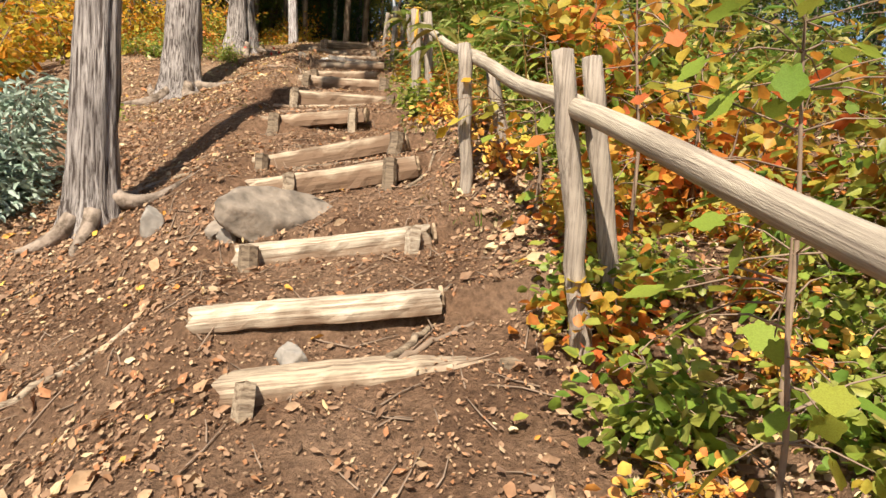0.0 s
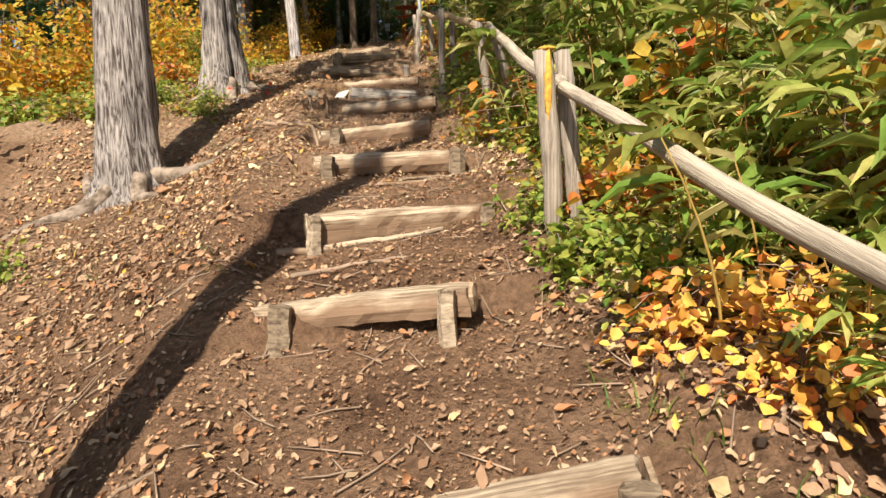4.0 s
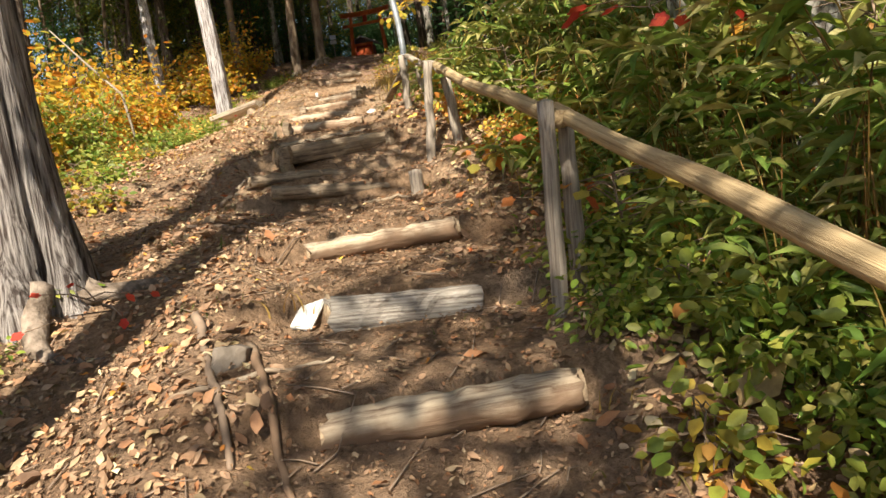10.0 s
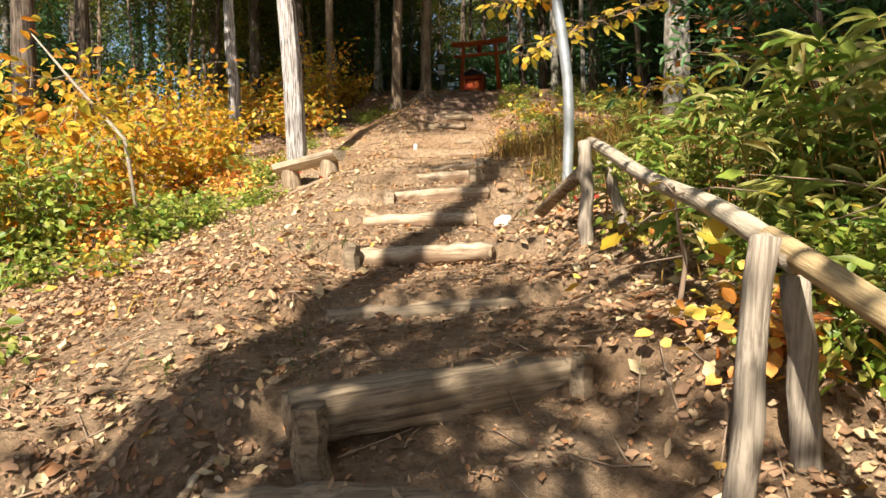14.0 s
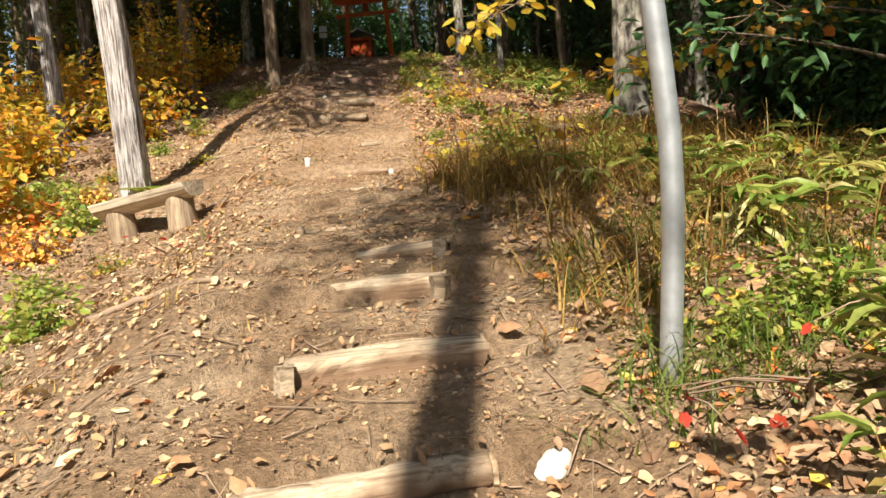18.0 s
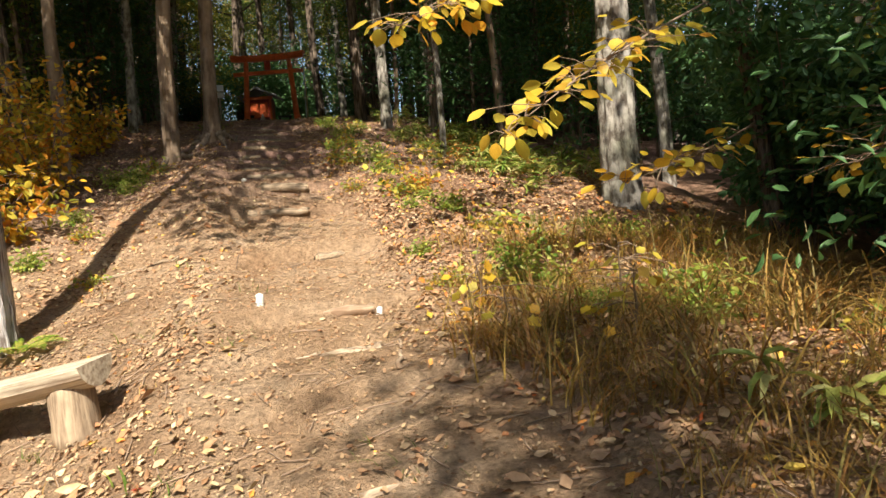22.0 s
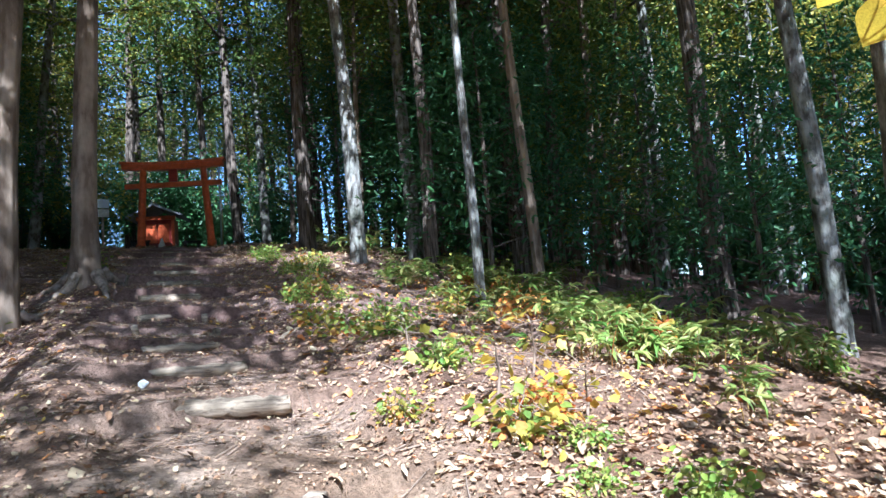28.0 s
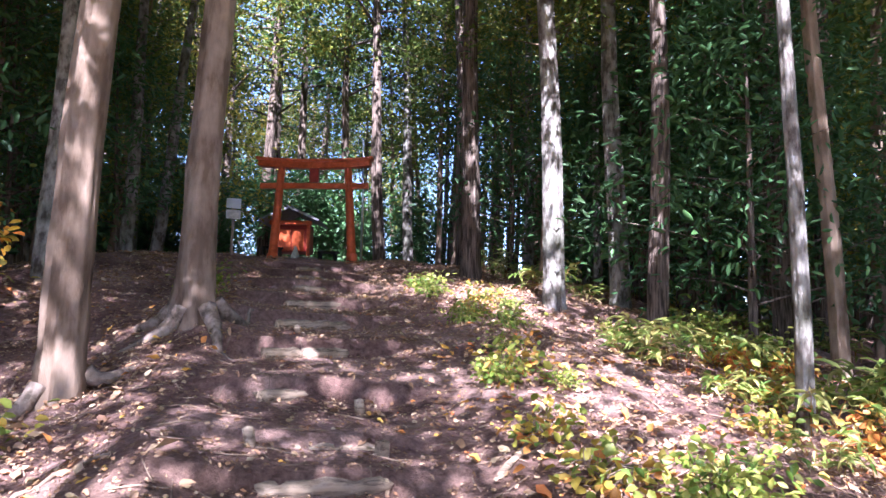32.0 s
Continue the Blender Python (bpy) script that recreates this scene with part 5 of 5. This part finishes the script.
AUTUMN_HERBS = [shrub("autumn_herb", 0.42, 0.24, 6, 134, ORANGE, "low vine with orange and yellow lobed leaves", 0.065, 4, 0.85, 0.2), shrub("autumn_herb", 0.36, 0.22, 6, 135, LITTER_BRIGHT, "low seedling with yellow and rust leaves", 0.06, 3, 0.8, 0.2), shrub("autumn_herb", 0.4, 0.24, 6, 136, HERB, "low vine with yellow-green leaves", 0.065, 4, 0.85, 0.2)]
scatter(AUTUMN_HERBS, spots(44, 4.5, 10.5, 0.85, 1.9, 65, 0.2) + spots(26, 11, 17.5, 1.0, 2.4, 73, 0.26) + spots(30, 14, 26, -3.9, -2.3, 74, 0.3) + spots(9, 27, 33, 1.2, 4.2, 75, 0.3), 0.55, 1.0)
scatter(HERBS, spots(52, 9.3, 15.5, 0.75, 1.7, 17, 0.18) + spots(12, 28, 36, 1.3, 5.5, 61, 0.4) + spots(12, 11, 18, 1.1, 2.2, 19, 0.25) + spots(10, 20.2, 26, 1.2, 4.2, 51, 0.4) + spots(12, 28.5, 34, 1.2, 4.5, 52, 0.3) + spots(10, 23, 30, 0.9, 2.4, 20, 0.3) + spots(40, 14, 24, -3.6, -1.7, 59, 0.25) + spots(34, 12, 20, 1.0, 2.4, 76, 0.22) + spots(34, 14.6, 17.6, 1.1, 2.8, 77, 0.2) + spots(10, 19.5, 30, -3.4, -1.9, 22, 0.5, lambda x, y: y > 25.5 or y < 23) + spots(6, 6, 19, -2.9, -1.6, 23, 0.4) + spots(9, 30, 36, 1.2, 2.2, 24, 0.25) + spots(6, 31, 36, -2.2, -.9, 25, 0.3), 0.5, 1.0)
TUFTS = [tuft(141, STRAW, 0.60, 34, "tuft of dry golden grass on the bank"), tuft(142, STRAW, 0.80, 38, "tall tuft of dry brown grass on the bank"), tuft(143, GRASS, 0.42, 80, "tuft of green grass at the foot of the bank"), tuft(144, STRAW, 0.45, 40, "short tuft of straw-coloured grass")]
scatter([TUFTS[0], TUFTS[1], TUFTS[3]], spots(250, 20.6, 25.8, 1.15, 4.8, 26, 0.13) + spots(30, 20.4, 24, 0.85, 1.3, 27, 0.15), 0.55, 1.05)
scatter([TUFTS[2]], spots(24, 19.6, 21.2, 0.85, 2.1, 28, 0.14) + [(2.25, 26.4), (2.4, 26.7), (2.7, 26.2), (2.9, 26.3)], 0.5, 0.85)
SHORT = [tuft(145, GRASS, 0.13, 30, "short sparse grass on the trodden soil", 0.08, "short_grass"), tuft(146, STRAW, 0.12, 26, "short dry grass on the trodden soil", 0.08, "short_grass")]
scatter(SHORT, spots(90, 14, 26, -3.2, -0.9, 58, 0.14) + spots(60, 10, 30, -2.4, -0.8, 29, 0.15) + spots(40, 6, 22, 0.5, 1.0, 30, 0.12) + spots(20, 14, 26, -0.7, 0.4, 31, 0.2), 0.6, 1.3)


# a branch of large yellow leaves over the path's edge, each leaf a piece
def lobed_leaf(name, mat, lobes=5):
    a = np.linspace(-PI, PI, 4 * lobes + 1)[:-1]
    rad = 0.44 + 0.075 * np.cos(a * lobes) + 0.13 * np.cos(a)
    ring = np.stack([0.5 + rad * np.cos(a), 0.85 * rad * np.sin(a), 0.06 * np.abs(np.sin(a)) - 0.05 * np.cos(a)], -1)
    v = np.vstack([ring, [(0.5, 0, 0)], [(-0.35, 0.008, 0), (-0.35, -0.008, 0)]])
    n, c = len(a), len(a)
    q = [(i, (i + 1) % n, (i + 2) % n, c) for i in range(0, n, 2)]
    q.append((c, c + 1, c + 2, c))
    q = [f for f in q if len(set(f)) == 4] + [(0, c + 1, c + 2, c)]
    return mesh_of(name, v, q, mat)


def oval_leaf(name, mat):
    """A broad pointed leaf, folded along its midrib, with a scalloped edge and a stalk."""
    t = np.linspace(0, 1, 9)
    w = 0.36 * np.sin(PI * t ** 0.8) ** 0.8 * (1 + 0.07 * np.cos(t * 40))
    drop = 0.10 * t * t
    mid = np.stack([t, 0 * t, -drop - 0.04 * np.sin(PI * t)], -1)
    one, two = np.stack([t, w, 0.03 - drop], -1), np.stack([t, -w, 0.03 - drop], -1)
    v = np.vstack([mid, one, two, [(-0.25, 0.008, 0), (-0.25, -0.008, 0)]])
    q = [(i, i + 1, 10 + i, 9 + i) for i in range(8)] + [(i + 1, i, 18 + i, 19 + i) for i in range(8)] + [(27, 28, 0, 9)]
    return mesh_of(name, v, q, mat)


def leafy_branch(name, pts, seed, mat, count, size, label, spread=0.22, category="branch", oval=False):
    """A twig through points, with leaves as pieces of their own hung along it."""
    pts = np.array(pts, float)
    c = pts[0].copy()
    ob = thing(name, tuple(c), label, category)
    f = np.linspace(0, len(pts) - 1, 14)
    p = np.stack([np.interp(f, range(len(pts)), pts[:, d]) for d in range(3)], -1) - c
    r_ = np.random.default_rng(seed)
    bits = [tube(p, np.linspace(0.012, 0.003, 14), 6)]
    me = oval_leaf("leaf", mat) if oval else lobed_leaf("leaf", mat)
    for k in range(count):
        i = int(r_.integers(3, 14))
        side = r_.normal(0, 1, 3) * (spread, spread, spread * 0.4)
        tip = p[i] + side
        bits.append(tube(np.array([p[i], p[i] + side * 0.5 + (0, 0, 0.02), tip]), (0.004, 0.003, 0.002), 4))
        d = Vector(side + r_.normal(0, 0.3, 3) * spread)
        d.z -= 0.10
        turn = d.to_track_quat("X", "Z").to_matrix().to_4x4()
        put("leaf", me, ob, Matrix.Translation(tip) @ turn @ pose(0, 0, 0, r_.uniform(-40, 40)) @ Matrix.Scale(size * r_.uniform(0.7, 1.25), 4))
    tagged(put("twig", mesh_of("twig", *joined(bits), TWIGS), ob), kind="stuff")
    return ob


leafy_branch("yellow_branch", ((3.9, 27.2, 9.3), (2.6, 26.6, 8.75), (1.5, 26.0, 8.15), (0.52, 25.4, 7.45)), 1, LEAF_YELLOW, 120, 0.14, "overhanging branch with large yellow leaves", 0.17, oval=True)
leafy_branch("yellow_branch", ((3.9, 27.2, 9.6), (2.9, 26.5, 8.8), (1.8, 25.9, 8.2), (0.95, 25.5, 7.7)), 2, LEAF_YELLOW, 100, 0.14, "overhanging branch with large yellow leaves", 0.2, oval=True)
leafy_branch("yellow_branch", ((3.6, 25.4, 7.9), (2.3, 24.7, 7.3), (1.45, 24.25, 6.88), (0.68, 23.9, 6.42)), 3, LEAF_YELLOW, 96, 0.13, "low branch with golden leaves at the edge of the wood", 0.15, oval=True)
leafy_branch("yellow_branch", ((4.6, 25.6, 6.9), (3.6, 25.2, 6.55), (2.9, 25.0, 6.35), (2.2, 24.8, 6.15)), 4, LEAF_YELLOW, 60, 0.13, "low branch with golden leaves at the edge of the wood", 0.17, oval=True)
leafy_branch("maple_branch", ((4.6, 22.9, 7.9), (3.7, 22.6, 7.2), (3.0, 22.4, 6.75), (2.35, 22.3, 6.3)), 7, LEAF_ORANGE, 90, 0.085, "drooping maple branch with orange and golden leaves", 0.22)
leafy_branch("maple_branch", ((4.8, 23.6, 7.2), (4.0, 23.4, 6.7), (3.2, 23.2, 6.4), (2.7, 23.1, 6.2)), 8, LEAF_YELLOW, 80, 0.085, "drooping maple branch with yellow leaves", 0.22)
leafy_branch("maple_branch", ((2.1, 15.15, 5.2), (1.9, 15.1, 4.85), (1.6, 15.0, 4.55), (1.15, 14.95, 4.35)), 5, LEAF_RED, 40, 0.12, "overhanging maple branch with red leaves", 0.2)
leafy_branch("yellow_branch", ((2.1, 15.0, 5.0), (2.1, 14.7, 4.55), (2.0, 14.4, 4.15), (1.8, 14.2, 3.9)), 6, LEAF_GREEN, 60, 0.11, "drooping branch with yellow-green leaves", 0.25)
for k, (x, y, h, n, mat, lab) in enumerate(((.78, 11.15, .42, 16, LEAF_ORANGE, "orange"), (.60, 12.15, .45, 32, LEAF_ORANGE, "orange"), (.92, 12.35, .40, 14, LEAF_ORANGE, "orange"), (1.05, 7.4, .6, 20, LEAF_GREEN, "yellow-green"), (1.3, 6.6, 1.2, 24, LEAF_ORANGE, "red"),
                                            (1.25, 8.1, .7, 22, LEAF_GREEN, "yellow-green"), (.95, 17.0, .5, 12, LEAF_GREEN, "yellow-green"), (.35, 17.5, .45, 12, LEAF_YELLOW, "yellow"), (.55, 14.6, .40, 12, LEAF_ORANGE, "orange"), (1.45, 5.6, 1.5, 40, LEAF_GREEN, "yellow-green"),
                                            (1.2, 5.2, .9, 20, LEAF_GREEN, "yellow-green"), (1.35, 9.3, .6, 18, LEAF_ORANGE, "orange-red"), (1.05, 16.6, .45, 24, LEAF_GREEN, "yellow-green"), (.62, 23.8, .35, 10, LEAF_YELLOW, "yellow"), (.75, 24.5, .4, 12, LEAF_YELLOW, "golden"), (.62, 19.5, .16, 7, LEAF_RED, "bright red"), (.36, 19.68, .14, 8, LEAF_RED, "bright red"), (1.08, 19.75, .2, 8, LEAF_RED, "bright red"), (.97, 7.95, .42, 26, LEAF_YELLOW, "yellow-orange"), (.56, 16.0, .25, 10, LEAF_ORANGE, "orange"), (.70, 14.4, .45, 24, LEAF_ORANGE, "orange"), (1.1, 23.2, .4, 16, LEAF_YELLOW, "golden"), (1.5, 23.9, .45, 18, LEAF_YELLOW, "golden"), (-1.62, 14.8, .12, 6, LEAF_RED, "bright red"), (-1.75, 23.2, .12, 5, LEAF_RED, "bright red"), (1.5, 28.6, .3, 12, LEAF_YELLOW, "yellow"), (1.75, 28.1, .3, 12, LEAF_YELLOW, "yellow"), (1.3, 29.4, .25, 10, LEAF_YELLOW, "yellow"), (2.0, 28.9, .35, 12, LEAF_YELLOW, "yellow"))):
    z = float(land(x, y))
    leafy_branch("sapling", ((x, y, z - .03), (x + .03, y, z + h * .4), (x - .02, y - .05, z + h * .75), (x - .05, y - .1, z + h)), 20 + k, mat, n, (.055 if h < .22 else .085) if h < .8 else .11, f"young sapling with {lab} leaves beside the trail", 0.16, "sapling")


def fern(x, y, size, seed):
    """Arching fronds, each with two rows of leaflets."""
    r_ = np.random.default_rng(seed)
    ob = thing("fern", (x, y, float(land(x, y))), "yellow-green fern with arching fronds", "fern")
    for k in range(7):
        a = k * 0.9 + r_.uniform(-0.2, 0.2)
        s = np.linspace(0.12, 1, 16)
        px, pz = size * s, size * (0.75 * s - 0.55 * s * s)
        p = np.stack([np.cos(a) * px, np.sin(a) * px, pz], -1)
        out = np.array([-math.sin(a), math.cos(a), 0.0])
        at = np.vstack([p, p])
        way = np.vstack([out + 0.35 * unit(p), -out + 0.35 * unit(p)])
        v, q = leaves(at, way, np.concatenate([size * 0.26 * np.sin(s * 2.9 + 0.2)] * 2), 0.28, np.array([(0, 0, 1.0)] * 32))
        v2, q2 = tube(p, np.linspace(0.004, 0.0015, 16), 4)
        put("frond", mesh_of("frond", *joined([(v, q), (v2, q2)]), HERB), ob)


fern(.95, 17.75, .42, 1)
fern(1.15, 18.1, .36, 2)
fern(-2.3, 25.6, .35, 3)
for x, y, k in ((1.15, 9.75, 0), (1.28, 9.65, 1), (.95, 9.3, 2), (1.4, 10.2, 3)):
    ob = put("dry_leaf", lobed_leaf("dry_leaf", LITTER_PALE, 3), None, pose(x, y, float(land(x, y)) + .06, 35 * (k % 2) - 10, -30, 70 * k) @ Matrix.Scale(.13, 4))
    tagged(ob, "large pale dry leaf caught among the herbs", "leaf", "large dry leaves")
another(UNDER[2], 3.35, 21.9, 30, 1.3)
for x, y, size in ((4.6, 33.2, 1.1), (6.0, 34.6, 1.3), (5.5, 36.2, 1.2), (7.6, 36.0, 1.4), (7.2, 32.6, 1.2), (6.4, 30.2, 1.0), (4.0, 37.4, 1.1)):
    another(UNDER[2], x, y, 70 * x, size)
bush = shrub("green_shrub", 0.9, 0.6, 9, 151, HERB, "rounded fresh green shrub at the edge of the slope", 0.07, 6, 0.6)
bush.matrix_basis = pose(-3.3, 20.2, float(land(-3.3, 20.2)))
dead = np.array([(-2.95, 21.0, float(land(-2.95, 21.0)) - .02), (-3.09, 21.0, 4.96), (-3.5, 21.0, 5.4), (-3.85, 21.0, 5.8)])
ob = put("dead_branch", mesh_of("dead_branch", *tube(dead - dead[0], (.02, .018, .014, .006), 7, 0.05, 4), RAIL_WOOD), None, pose(*dead[0]))
tagged(ob, "bare grey dead branch leaning out over the shrubs", "branch")

# ---- fallen leaves ----
def litter(name, n, y0, y1, u0, u1, mat, size, seed, label, thin=None):
    r_ = np.random.default_rng(seed)
    y, u = r_.uniform(y0, y1, n), r_.uniform(u0, u1, n)
    if thin is not None:
        keep = r_.random(n) < thin(u, y)
        y, u = y[keep], u[keep]
    x = u + np.interp(y, LINE_Y, LINE_X)
    a, k = r_.uniform(0, 2 * PI, len(x)), len(x)
    e = 0.03
    gx, gy = (land(x + e, y) - land(x - e, y)) / (2 * e), (land(x, y + e) - land(x, y - e)) / (2 * e)
    flip = np.stack([-np.clip(gx, -1, 1), -np.clip(gy, -1, 1), np.ones(k)], -1) + r_.normal(0, 0.42, (k, 3))
    way = np.stack([np.cos(a), np.sin(a), gx * np.cos(a) + gy * np.sin(a) + r_.normal(0, 0.15, k)], -1)
    at = np.stack([x, y, land(x, y) + r_.uniform(0.004, 0.022, k)], -1)
    v, q = leaves(at, way, np.exp(r_.normal(-0.15, 0.38, k)) * size, r_.uniform(0.26, 0.72, k), flip, CURL)
    ob = put(name, mesh_of(name, v, q, mat))
    return tagged(ob, label, "leaf litter", kind="stuff")


def off_path(u, y):
    worn = np.clip((np.abs(u + 0.05) - 0.25) / 0.7, 0.14, 1)
    return worn * (0.55 + 0.45 * np.sin(u * 3.1 + y * 1.7) * np.sin(y * 2.3 - u))


litter("leaf_litter", 80000, 3.0, 19.5, -3.2, 3.4, LITTER, 0.044, 1, "brown and rust fallen leaves on the soil", off_path)
litter("leaf_litter", 26000, 19, 41, -4.0, 5.5, LITTER, 0.046, 2, "brown fallen leaves under the wood", off_path)
litter("leaf_litter", 48000, 18, 41, -4.0, 5.0, LITTER_TAN, 0.048, 8, "tan fallen leaves on the upper trail", off_path)
litter("leaf_litter", 9000, 3.0, 36, -3.0, 3.6, LITTER_PALE, 0.042, 3, "pale dry leaves scattered on the soil", off_path)
litter("leaf_litter", 3500, 3.0, 36, -3.0, 3.0, LITTER_BRIGHT, 0.048, 4, "bright yellow and orange fallen leaves", off_path)
litter("leaf_litter", 9000, 3, 20, 2.5, 6, LITTER, 0.07, 5, "brown fallen leaves under the shrubs")


litter("leaf_crumbs", 80000, 3.5, 19, -2.4, 2.2, LITTER, 0.020, 6, "crumbled leaf fragments trodden into the soil")
litter("leaf_crumbs", 60000, 18.5, 38, -2.4, 3.0, LITTER_TAN, 0.022, 7, "crumbled leaf fragments trodden into the soil")


litter("leaf_litter", 11000, 19, 28, 0.75, 5.0, LITTER, 0.055, 9, "tan fallen leaves caught among the dry grass")
litter("leaf_litter", 3000, 19, 33, 0.75, 5.0, LITTER_BRIGHT, 0.055, 10, "yellow and orange leaves lying on the bank")
litter("leaf_litter", 3000, 5, 19.5, 0.65, 2.6, LITTER_PALE, 0.055, 11, "large pale dry leaves at the foot of the rail")
litter("leaf_litter", 2200, 11, 24, -2.8, -0.5, LITTER_PALE, 0.045, 12, "pale dry leaves on the sunlit edge")


def twigs(n, seed):
    r_ = np.random.default_rng(seed)
    y, u = r_.uniform(4, 38, n), r_.uniform(-2.8, 2.8, n)
    x = u + np.interp(y, LINE_Y, LINE_X)
    bits = []
    for k in range(n):
        a, s = r_.uniform(0, PI), r_.uniform(0.06, 0.28)
        p = np.array([x[k], y[k], 0]) + np.array([(0, 0, 0), (math.cos(a) * s / 2, math.sin(a) * s / 2 + r_.normal(0, 0.01), 0), (math.cos(a) * s, math.sin(a) * s, 0)])
        p[:, 2] = land(p[:, 0], p[:, 1]) + 0.012
        bits.append(tube(p, (0.004, 0.0035, 0.002), 4))
    ob = put("twig_litter", mesh_of("twig_litter", *joined(bits), TWIGS))
    return tagged(ob, "thin dry twigs strewn over the trail", "twigs", kind="stuff")


twigs(4200, 9)


# ---- the site set plumb: what lies on the ground turns with it, what grows or stands stays upright ----
LYING = ("ground", "log_step", "handrail", "leaf_", "twig_litter", "fallen_branch", "tree_root", "wooden_board", "yellow_branch", "maple_branch", "dead_branch", "boulder", "stone")
for ob in scene.objects:
    if ob.parent or ob.type not in ("MESH", "EMPTY"):
        continue
    if ob.name.startswith(LYING):
        ob.matrix_basis = PLUMB @ ob.matrix_basis
    else:
        ob.location = PLUMB @ ob.location
